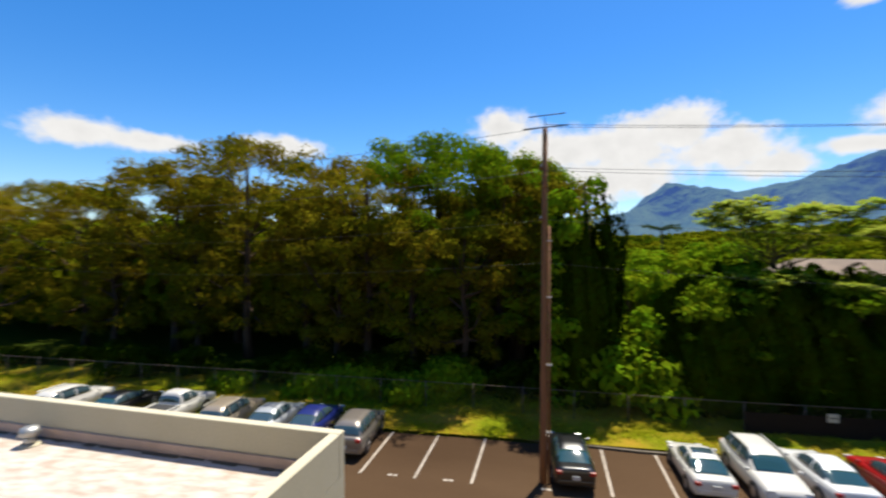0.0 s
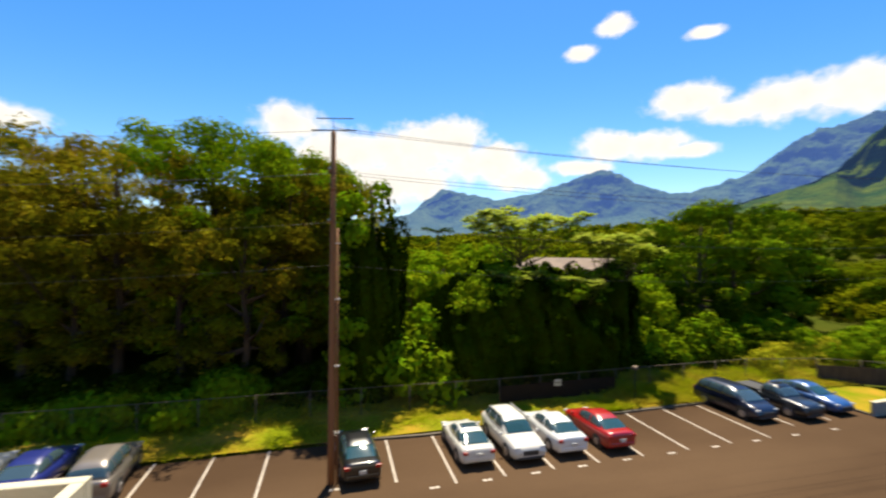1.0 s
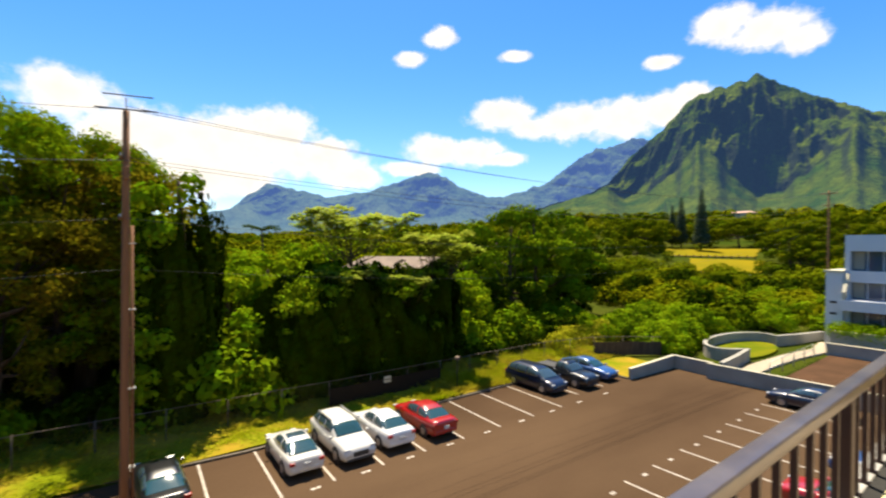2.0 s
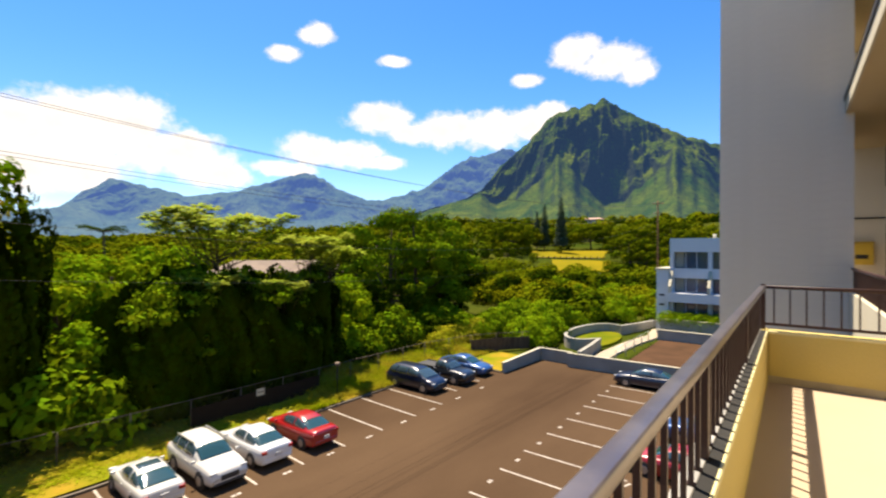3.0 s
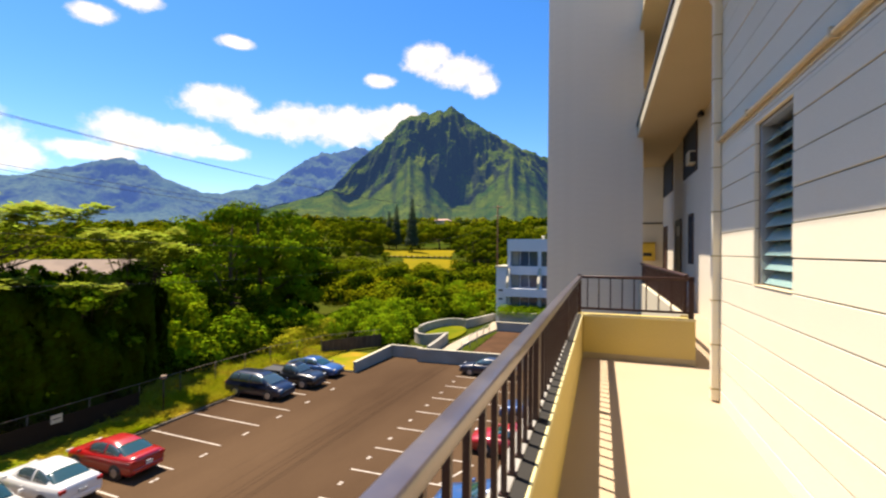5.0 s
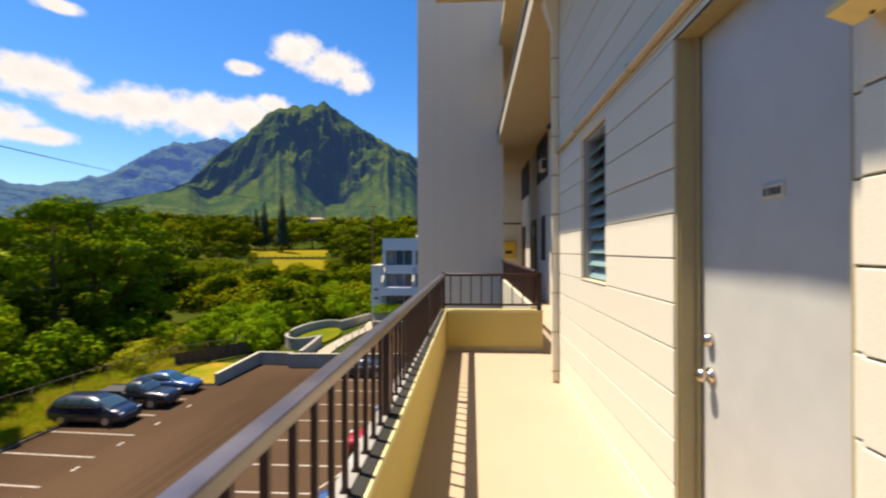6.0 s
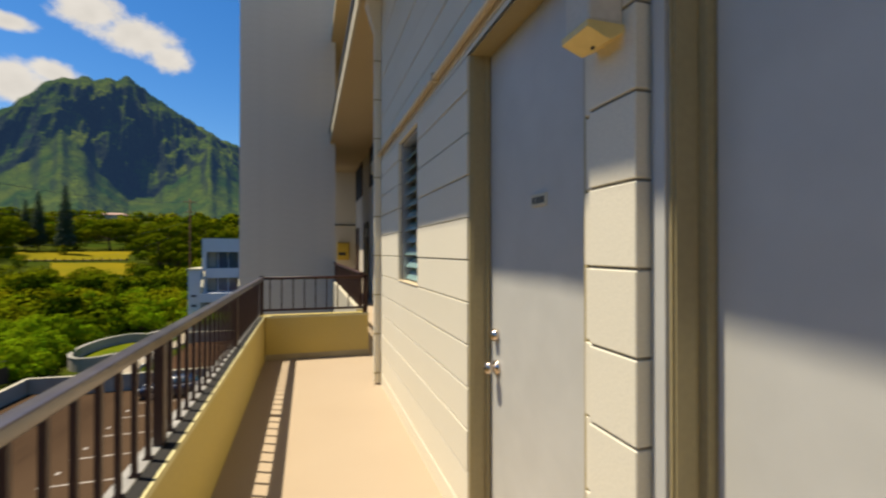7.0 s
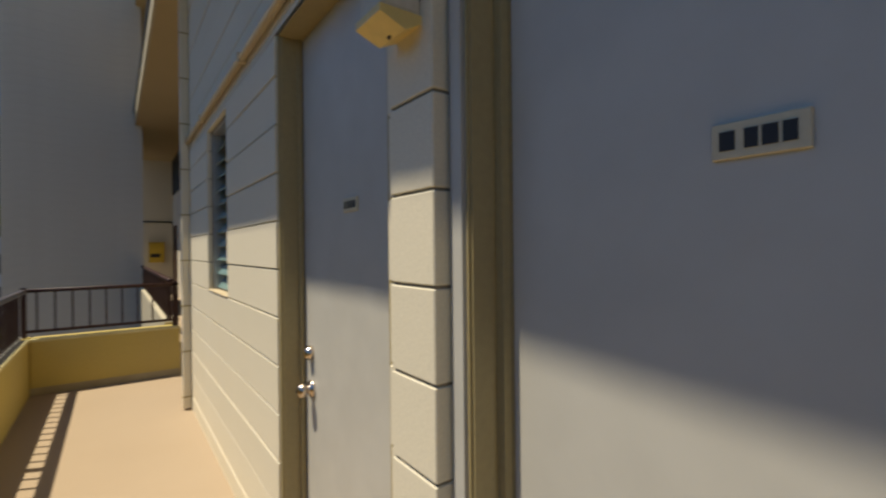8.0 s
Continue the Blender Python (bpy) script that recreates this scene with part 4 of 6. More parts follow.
def body_bm(L, W, stations):
    bm = bmesh.new()
    stations = chaikin(stations, 2)
    rings = []
    for fx, zt, zb, fw in stations:
        w = W / 2 * fw
        half = [(0.0, zt + 0.025), (w * 0.55, zt + 0.018), (w * 0.86, zt), (w * 0.965, zt - 0.10), (w, zt * 0.62 + zb * 0.38), (w * 0.985, zb + 0.14), (w * 0.93, zb), (0.0, zb)]
        ring = [bm.verts.new((fx * L, y, z)) for y, z in half] + [bm.verts.new((fx * L, -y, z)) for y, z in half[-2:0:-1]]
        rings.append(ring)
    n = len(rings[0])
    for a, b in zip(rings, rings[1:]):
        for k in range(n):
            bm.faces.new((a[k], a[(k + 1) % n], b[(k + 1) % n], b[k])).smooth = True
    bm.faces.new(rings[0])
    bm.faces.new(rings[-1][::-1])
    return bm


class Cabin:
    """The rounded greenhouse of a car: a surface over length and girth, and panes that lie on it."""

    def __init__(self, L, W, c):
        self.x0, self.x1, self.x2, self.x3 = (f * L for f in c[:4])
        self.belt, self.roof = c[4] - 0.04, c[5] + 0.03
        self.k0, self.k1 = c[6] * W / 1.8, c[7] * W / 1.8
        rise_ = self.roof - self.belt
        way = [(self.x0, 0.0), (self.x1, rise_), (0.5 * (self.x1 + self.x2), rise_ * 1.03), (self.x2, rise_), (self.x3, 0.0)]
        self.line = chaikin(way, 3)
        self.full = rise_

    def rise_at(self, x):
        return float(np.interp(x, [p[0] for p in self.line], [p[1] for p in self.line]))

    def at(self, x, th):
        """th runs from 0 at one belt line over the roof to pi at the other."""
        h = self.rise_at(x)
        u = (x - self.x0) / (self.x3 - self.x0) * 2 - 1
        k = self.k0 * (1 - 0.10 * abs(u) ** 3)
        s, c = max(0.0, math.sin(th)), math.cos(th)
        z = h * s ** 0.5
        lean = 1 - (1 - self.k1 / self.k0) * 0.8 * z / self.full
        return Vector((x, math.copysign(k * abs(c) ** 0.42 * lean, c), self.belt + z))

    def grid(self, xs, ths, off=0.0):
        """ths: girth angles, or a function of x that gives them."""
        out = []
        for x in xs:
            row = []
            for t in (ths(x) if callable(ths) else ths):
                p = self.at(x, t)
                n = (self.at(x + 0.01, t) - self.at(x - 0.01, t)).cross(self.at(x, t + 0.01) - self.at(x, t - 0.01))
                n = n.normalized() if n.length > 1e-9 else Vector((0, 0, 1))
                if n.z < 0 and abs(n.y) < 0.5 or n.y * p.y < -1e-4 and abs(n.y) > 0.5:
                    n = -n
                row.append(p + n * off)
            out.append(row)
        return out

    def skin(self):
        xs = [p[0] for p in self.line]
        return sheet(self.grid(xs, [math.pi * i / 24 for i in range(25)]))

    def pane(self, xa, xb, ths):
        xs = [xa + (xb - xa) * i / 8 for i in range(9)]
        return slab(self.grid(xs, ths, -0.004), self.grid(xs, ths, 0.008))


def sheet(rows):
    bm = bmesh.new()
    V = [[bm.verts.new(p) for p in r] for r in rows]
    for a, b in zip(V, V[1:]):
        for k in range(len(a) - 1):
            bm.faces.new((a[k], a[k + 1], b[k + 1], b[k])).smooth = True
    bmesh.ops.remove_doubles(bm, verts=bm.verts[:], dist=0.0005)
    return bm


def slab(lo, hi):
    """A pane with thickness between two grids."""
    bm = bmesh.new()
    A = [[bm.verts.new(p) for p in r] for r in lo]
    B = [[bm.verts.new(p) for p in r] for r in hi]
    m, n = len(A), len(A[0])
    for i in range(m - 1):
        for k in range(n - 1):
            bm.faces.new((B[i][k], B[i][k + 1], B[i + 1][k + 1], B[i + 1][k])).smooth = True
            bm.faces.new((A[i][k], A[i + 1][k], A[i + 1][k + 1], A[i][k + 1]))
    rim = [(0, k) for k in range(n - 1)] + [(i, n - 1) for i in range(m - 1)] + [(m - 1, k) for k in range(n - 1, 0, -1)] + [(i, 0) for i in range(m - 1, 0, -1)]
    for p, q in zip(rim, rim[1:] + rim[:1]):
        bm.faces.new((A[p[0]][p[1]], A[q[0]][q[1]], B[q[0]][q[1]], B[p[0]][p[1]]))
    return bm


WHEEL = {}


def wheel_meshes(r):
    key = round(r, 2)
    if key not in WHEEL:
        bm = bmesh.new()
        prof = [(-0.10, r * 0.66), (-0.11, r * 0.9), (-0.08, r), (0.08, r), (0.11, r * 0.9), (0.10, r * 0.66)]
        tube(bm, [Vector((0, y, 0)) for y, q in prof], [q for y, q in prof], 20)
        tyre = mesh_of("tyre", bm, RUBBER)
        bm = bmesh.new()
        tube(bm, [Vector((0, y, 0)) for y in (0.085, 0.106, 0.110)], [r * 0.66, r * 0.66, r * 0.60], 20)
        for k in range(5):
            b2 = box_bm(-0.035, 0.035, 0.108, 0.122, 0, r * 0.6, bevel=0.004)
            bmesh.ops.rotate(b2, verts=b2.verts[:], cent=(0, 0, 0), matrix=Matrix.Rotation(k * 2 * math.pi / 5, 3, 'Y'))
            me = bpy.data.meshes.new("spoke")
            b2.to_mesh(me)
            b2.free()
            bm.from_mesh(me)
            bpy.data.meshes.remove(me)
        WHEEL[key] = (tyre, mesh_of("rim", bm, RIM))
    return WHEEL[key]


def car(kind, paint, label, x_front_or_rear, y, faces_us, glass=CARGLASS, rails=False, tilt=0.0):
    L, W, (fr0, fr1, ff1, ff0, belt, roof, hw0, hw1), st = SHAPES[kind]
    yaw = 0 if faces_us else 180
    cx = x_front_or_rear - L / 2
    root = thing("car", label, "car", "", pose(cx, y, G, 0, 0, yaw + tilt))
    part("body", body_bm(L, W, st), paint, root)
    cab = Cabin(L, W, (fr0, fr1, ff1, ff0, belt, roof, hw0, hw1))
    k1 = hw1 * W / 1.8
    part("roof", cab.skin(), paint, root, "", True)
    wide = [0.62 + (math.pi - 1.24) * i / 8 for i in range(9)]
    fx0, fx1, rx0, rx1 = ff1 * L, ff0 * L, fr0 * L, fr1 * L
    part("windscreen", cab.pane(fx0 + 0.16 * (fx1 - fx0), fx0 + 0.86 * (fx1 - fx0), wide), glass, root)
    part("rear_window", cab.pane(rx0 + 0.22 * (rx1 - rx0), rx0 + 0.80 * (rx1 - rx0), wide), glass, root)
    span = fx1 - rx0
    cuts = ((0.09, 0.26), (0.28, 0.52), (0.54, 0.80)) if kind in ("suv", "van") else ((0.20, 0.47), (0.50, 0.80))
    if kind == "pickup":
        cuts = ((0.14, 0.46), (0.50, 0.82))
    for s in (0, 1):
        def girth(x, s=s):
            top = min(0.86, 0.84 * cab.rise_at(x) / cab.full)
            lo, hi = (math.asin(min(1.0, (f * cab.full / max(cab.rise_at(x), 1e-6)) ** 2)) for f in (0.20, max(top, 0.24)))
            return [(lo + (hi - lo) * i / 5) if not s else math.pi - (lo + (hi - lo) * i / 5) for i in range(6)]
        for a, b in cuts:
            part("side_window", cab.pane(rx0 + a * span, rx0 + b * span, girth), CARGLASS, root)
    if kind == "pickup":
        part("bed_floor", box_bm(-0.47 * L, -0.12 * L, -0.38 * W, 0.38 * W, 1.09, 1.102), DARKTRIM, root)
        for s in (-1, 1):
            part("bed_rail", box_bm(-0.485 * L, -0.11 * L, s * 0.44 * W - 0.05, s * 0.44 * W + 0.05, 1.07, 1.15, bevel=0.02), paint, root)
    if kind == "coupe":
        part("sunroof", cab.pane(ff1 * L - 0.85, ff1 * L - 0.35, [1.1 + 0.1 * i for i in range(10)]), CARGLASS, root, "dark glass sunroof")
    if rails:
        for s in (-1, 1):
            part("roof_rail", box_bm(fr1 * L + 0.15, ff1 * L - 0.15, s * (k1 + 0.02) - 0.02, s * (k1 + 0.02) + 0.02, roof - 0.05, roof + 0.03, bevel=0.01), GALV, root)
    # wheels
    r = 0.32 if kind in ("sedan", "coupe") else 0.36
    tyre, rim = wheel_meshes(r)
    for fx in (-0.285, 0.295):
        for s in (-1, 1):
            part("wheel_arch", tube(bmesh.new(), [Vector((fx * L, s * (W / 2 - 0.22), r)), Vector((fx * L, s * (W / 2 + 0.006), r))], [r + 0.075, r + 0.06], 20), DARKTRIM, root)
            wh = new("wheel")
            wh.parent = root
            wh.matrix_basis = pose(fx * L, s * (W / 2 - 0.09), r, 0, 0, 0 if s > 0 else 180)
            piece("tyre", tyre, wh)
            piece("rim", rim, wh)
    # lamps, bumpers, mirrors, plates
    zt_f, zt_r = st[-2][1], st[1][1]
    for s in (-1, 1):
        part("headlight", box_bm(0.455 * L, 0.484 * L, s * W * 0.36 - 0.16, s * W * 0.36 + 0.16, zt_f - 0.07, zt_f + 0.06, bevel=0.03, seg=2), CLEARLENS, root)
        part("tail_light", box_bm(-0.499 * L, -0.47 * L, s * W * 0.38 - 0.13, s * W * 0.38 + 0.13, zt_r - 0.20, zt_r - 0.04, bevel=0.03, seg=2), REDLENS, root)
        part("mirror", box_bm(ff0 * L - 0.32, ff0 * L - 0.20, s * (W / 2 + 0.07) - 0.09, s * (W / 2 + 0.07) + 0.09, belt - 0.02, belt + 0.12, bevel=0.03, seg=2), paint, root)
        for j in range(2):
            part("door_handle", box_bm(-0.02 * L - j * 0.23 * L, 0.015 * L - j * 0.23 * L, s * (W / 2 - 0.004) - 0.012, s * (W / 2 - 0.004) + 0.012, belt - 0.17, belt - 0.14), paint, root)
    part("grille", box_bm(0.485 * L, 0.501 * L, -W * 0.22, W * 0.22, 0.46, zt_f - 0.10, bevel=0.01), DARKTRIM, root)
    part("bumper", box_bm(-0.505 * L, -0.47 * L, -W * 0.40, W * 0.40, 0.36, 0.56, bevel=0.04, seg=2), paint if kind != "pickup" else RIM, root)
    part("bumper", box_bm(0.475 * L, 0.506 * L, -W * 0.38, W * 0.38, 0.28, 0.42, bevel=0.04, seg=2), DARKTRIM, root)
    part("number_plate", box_bm(-0.512 * L, -0.503 * L, -0.16, 0.16, 0.60, 0.76), CLEARLENS, root, "plain pale plate")
    part("underside", box_bm(-0.44 * L, 0.44 * L, -W * 0.40, W * 0.40, 0.17, 0.30), DARKTRIM, root)
    return root


WHITECAR = car_paint("white_car_paint", (0.56, 0.54, 0.485))
SILVER = car_paint("silver_car_paint", (0.473, 0.499, 0.516), 0.4)
PALECAR = car_paint("pale_silver_car_paint", (0.654, 0.654, 0.636), 0.1)
REDCAR = car_paint("red_car_paint", (0.30, 0.006, 0.006))
BLACKCAR = car_paint("black_car_paint", (0.006, 0.0065, 0.008))
NAVY = car_paint("navy_car_paint", (0.005, 0.008, 0.024))
BLUECAR = car_paint("blue_car_paint", (0.0172, 0.0688, 0.206), 0.2)
DEEPBLUE = car_paint("deep_blue_car_paint", (0.0103, 0.0189, 0.129))
TANCAR = car_paint("tan_car_paint", (0.31, 0.258, 0.189), 0.3)
GREYCAR = car_paint("grey_brown_car_paint", (0.206, 0.181, 0.155), 0.4)

car("sedan", BLACKCAR, "black sedan parked nose-in beside the utility pole", -20.15, 2.2, False, TEALGLASS, tilt=1)
car("coupe", WHITECAR, "white coupe with a sunroof parked nose-in", -20.35, 7.9, False, TEALGLASS, tilt=-2)
car("suv", WHITECAR, "white SUV with roof rails backed into its stall", -20.05, 10.45, True, TEALGLASS, rails=True, tilt=-1)
car("sedan", PALECAR, "silver white sedan parked nose-in", -20.15, 12.95, False, TEALGLASS, tilt=-2)
car("sedan", REDCAR, "red sedan parked nose-in", -19.95, 15.7, False, TEALGLASS, tilt=-2)
car("van", NAVY, "navy blue minivan backed into its stall", -21.0, 27.0, True, CARGLASS)
car("pickup", BLACKCAR, "black pickup truck with a short bed backed in", -20.4, 30.1, True, CARGLASS)
car("sedan", BLUECAR, "bright blue sedan backed into its stall", -20.6, 33.15, True, TEALGLASS)
car("suv", GREYCAR, "grey brown SUV parked nose-in", -21.2, -8.75, False, CARGLASS, tilt=2)
car("sedan", DEEPBLUE, "deep blue sedan parked nose-in", -21.9, -11.6, False, CARGLASS)
car("sedan", SILVER, "pale silver sedan parked nose-in", -21.8, -14.1, False, CARGLASS, tilt=2)
car("suv", TANCAR, "dusty tan station wagon parked nose-in", -21.8, -16.8, False, CARGLASS, rails=True, tilt=2)
car("pickup", WHITECAR, "white pickup truck with a canopy parked nose-in", -21.8, -20.7, False, CARGLASS)
car("sedan", BLACKCAR, "dark sedan with a bright windscreen parked nose-in", -22.2, -24.5, False, TEALGLASS)
car("suv", WHITECAR, "white SUV parked nose-in at the row's end", -22.1, -28.2, False, CARGLASS, rails=True)
car("sedan", NAVY, "dark blue sedan parked by the low wall", -6.8, 38.2, False, TEALGLASS)
car("sedan", REDCAR, "red sedan parked close under the building", -1.95, 23.9, False, TEALGLASS)
car("suv", BLUECAR, "blue SUV parked close under the building", -1.3, 28.8, False, CARGLASS)
car("sedan", BLUECAR, "blue sedan parked close under the building", -1.7, 17.6, False, TEALGLASS)


# ---- utility poles and wires ----
def utility_pole(x, y, z0, z1, label, bars, r=0.17, lamp=False):
    p = thing("utility_pole", label, "utility pole")
    bm = tube(bmesh.new(), [Vector((x, y, z0 + (z1 - z0) * k / 6)) for k in range(7)], [r * (1 - 0.35 * k / 6) for k in range(7)], 12)
    part("shaft", bm, POLEM, p, "", True)
    for z, half, w in bars:
        b = part("crossarm", box_bm(x - half, x + half, y - 0.05 - 0.17, y + 0.05 - 0.17, z - w, z + w, bevel=0.008), POLEM, p)
        for s in (-0.9, -0.45, 0.45, 0.9):
            part("insulator", cyl_bm((x + s * half, y - 0.17, z + w), (x + s * half, y - 0.17, z + w + 0.12), 0.03, 0.02, 8), GALV, b)
    return p


PX, PY = -20.85, 0.9
utility_pole(PX, PY, G - 0.3, 6.50, "tall brown wooden utility pole with crossarms", [(4.72, 0.35, 0.045), (2.46, 0.3, 0.04)])
up = thing("pole_riser", "grey conduit riser strapped to the utility pole", "pipe")
part("pipe", cyl_bm((PX + 0.06, PY + 0.25, G - 0.01), (PX + 0.04, PY + 0.2, 2.2), 0.05, sides=8), POLEM, up)
for z in (-7, -4, -1, 1.5):
    part("strap", box_bm(PX - 0.12, PX + 0.14, PY + 0.1, PY + 0.32, z, z + 0.05), GALV, up)
wf = thing("wire_frame", "thin wire spacer over the pole's head", "wire frame")
part("rod", cyl_bm((PX, PY, 6.4), (PX, PY, 7.0), 0.02, sides=6), GALV, wf)
part("arm", cyl_bm((PX - 0.1, PY - 0.72, 7.06), (PX + 0.1, PY + 0.86, 7.13), 0.028, sides=6), WIREM, wf)
part("arm", cyl_bm((PX - 0.1, PY - 0.95, 6.52), (PX + 0.1, PY + 1.0, 6.61), 0.034, sides=6), WIREM, wf)
cb = thing("transformer_box", "small brown box bolted to the pole", "box")
part("case", box_bm(PX + 0.13, PX + 0.32, PY - 0.1, PY + 0.1, 3.9, 4.4, bevel=0.02), POLEM, cb)
utility_pole(-17.6, 80, float(land(-17.6, 80)) - 0.3, 9.6, "distant wooden utility pole", [(9.2, 0.9, 0.06), (7.6, 0.6, 0.05)], 0.16)
utility_pole(-29.5, -48, G - 0.3, 6.4, "wooden utility pole beyond the trees", [(6.62, 0.75, 0.04), (4.72, 0.35, 0.045)], 0.17)


def wire(a, b, sag, r=0.014):
    a, b = Vector(a), Vector(b)
    pts = []
    for i in range(25):
        t = i / 24
        pts.append(a.lerp(b, t) - Vector((0, 0, sag * 4 * t * (1 - t))))
    w = thing("overhead_wire", "thin dark overhead wire between the poles", "wire", "overhead wires")
    part("cable", tube(bmesh.new(), pts, [r] * 25, 5), WIREM, w, "", True)


for dx, z, zb, sag, r in ((-0.1, 6.60, 9.3, 1.9, 0.011), (0.1, 6.66, 9.3, 2.0, 0.011), (-0.2, 4.80, 7.7, 1.9, 0.010), (0.2, 4.62, 7.6, 2.1, 0.010), (0.15, 2.46, 6.4, 2.6, 0.006), (-0.1, 0.55, 5.0, 2.8, 0.004)):
    wire((PX + dx, PY, z), (-17.6 + dx, 80, zb), sag, r)
for dx, z, sag, r in ((-0.1, 6.58, 0.9, 0.011), (0.2, 4.62, 1.0, 0.010), (0.0, 2.46, 1.0, 0.004), (0.0, 0.55, 1.0, 0.004)):
    wire((PX + dx, PY, z), (-29.5 + dx, -48, z - 0.2), sag, r)


# ---- vegetation ----
def crown_leaves(rng, clumps, per, size, up, aspect=0.55, flat=0.75, hang=0.0, shell=0.78):
    """clumps: rows of x, y, z, radius; blades lie on the clump's skin and face outwards, denser above than below."""
    out, nor = [], []
    for x, y, z, r in clumps:
        n = max(8, int(per * r * r))
        p = ball_points(rng, n, flat, shell) * rng.uniform(0.75, 1.25, (1, 3)) * rng.uniform(0.82, 1.15, (n, 1))
        p = p[(p[:, 2] > -0.25 * flat) | (rng.uniform(size=n) < 0.55)]
        out.append(np.array((x, y, z)) + p * r)
        nor.append(p / (np.linalg.norm(p, axis=1)[:, None] + 1e-9))
    return leaves(rng, np.concatenate(out), size, up, aspect, hang, np.concatenate(nor))


def curtain_leaves(rng, rad, h, n, size, folds, swell):
    """Climbers that hang round a tree like a ragged curtain: blades that face sideways, strand by strand, down to the ground."""
    a = rng.uniform(0, 2 * math.pi, n)
    ph = rng.uniform(0, 6.28, 6)
    top = h * (0.80 + 0.11 * np.sin(2 * a + ph[0]) + 0.08 * np.sin(5 * a + ph[1]) + 0.06 * np.sin(13 * a + ph[4]))
    t = rng.uniform(0, 1, n) ** 0.9
    wave = folds * a + 1.4 * np.sin(3.1 * t + ph[5]) + ph[3]
    r = rad * (1 + 0.13 * np.sin(2 * a + ph[2]) + 0.10 * np.sin(wave) + 0.06 * np.sin(2.3 * wave + 4 * t) + 0.07 * np.sin(9 * t + 5 * a))
    r = r * (1 - swell + swell * np.sin(t * 2.2)) * (1 - 0.45 * np.clip((t - 0.8) / 0.2, 0, 1) ** 2)
    r = r - rng.uniform(0, 0.45, n) ** 2 * rad
    tang = np.stack([-np.sin(a), np.cos(a), 0 * a], 1)
    nor = np.stack([np.cos(a), np.sin(a), 0.02 + 0 * a], 1) - tang * (0.6 * np.cos(wave))[:, None]
    nor /= np.linalg.norm(nor, axis=1)[:, None]
    return leaves(rng, np.stack([r * np.cos(a), r * np.sin(a), t * top], 1), size, -0.06, 0.7, 1.6, nor)


def rosettes(rng, centres, size, per=9):
    """Whorls of long blades that spread from each twig's end."""
    quads = []
    for c in centres:
        c = Vector(c)
        turn = rng.uniform(0, 6.28)
        for k in range(per):
            a = turn + 2 * math.pi * k / per + rng.uniform(-0.2, 0.2)
            d = Vector((math.cos(a), math.sin(a), rng.uniform(-0.25, 0.35)))
            w = Vector((-d.y, d.x, rng.uniform(-0.3, 0.3))) * 0.22
            ln = size * rng.uniform(0.7, 1.25)
            m = c + d * ln * 0.6 + Vector((0, 0, 0.05 * ln))
            quads.append([list(c), list(m + w * ln), list(c + d * ln), list(m - w * ln)])
    return np.array(quads)


def trunk_bm(rng, h, r, limbs, lean=0.3):
    bm = bmesh.new()
    a, b = rng.uniform(-lean, lean, 2)
    top = Vector((a, b, h))
    n = 7
    pts = [Vector((a * (k / n) ** 2 + 0.12 * math.sin(k * 1.7), b * (k / n) ** 2 + 0.12 * math.cos(k * 1.3), h * k / n)) for k in range(n + 1)]
    tube(bm, pts, [r * (1 - 0.75 * k / n) * (1.35 if k == 0 else 1) for k in range(n + 1)], 8)
    for x, y, z in limbs:
        t = min(0.92, max(0.3, (z / h) * rng.uniform(0.55, 0.8)))
        k = t * n
        i = int(k)
        base = pts[i].lerp(pts[min(i + 1, n)], k - i)
        end = Vector((x, y, z))
        mid = base.lerp(end, 0.5) + Vector((0, 0, -0.12 * (end - base).length))
        r0 = r * (1 - 0.75 * t) * 0.65
        tube(bm, [base, base.lerp(mid, 0.6), mid, end], [r0, r0 * 0.75, r0 * 0.55, r0 * 0.15], 6, False)
    return bm


def gum_tree(seed, h, spread, trunk_r=0.34):
    """Tall tree with a wide domed crown: leaf clumps over the dome, looser ones hanging below it on the limbs."""
    rng = np.random.default_rng(seed)
    clumps = []
    for i in range(60):
        a, q = rng.uniform(0, 2 * math.pi), math.sqrt(rng.uniform(0.0, 1.0))
        reach = spread * q * (1 + 0.14 * math.sin(3 * a + seed))
        clumps.append((reach * math.cos(a), reach * math.sin(a), h * (0.965 - 0.15 * q ** 3) + rng.normal(0, 0.35) - 0.5, rng.uniform(0.65, 1.45)))
    for i in range(66):
        a, lvl = rng.uniform(0, 2 * math.pi), rng.uniform(0.16, 0.8)
        reach = spread * (0.45 + 0.5 * min(1.0, lvl / 0.7)) * rng.uniform(0.35, 1.0)
        clumps.append((reach * math.cos(a), reach * math.sin(a), h * lvl, rng.uniform(0.55, 1.3)))
    return trunk_bm(rng, h * 0.9, trunk_r, [c[:3] for c in clumps[::7]]), crown_leaves(rng, clumps, 140, 0.29, 0.35, 0.48, 0.7, 0.3, 0.45)


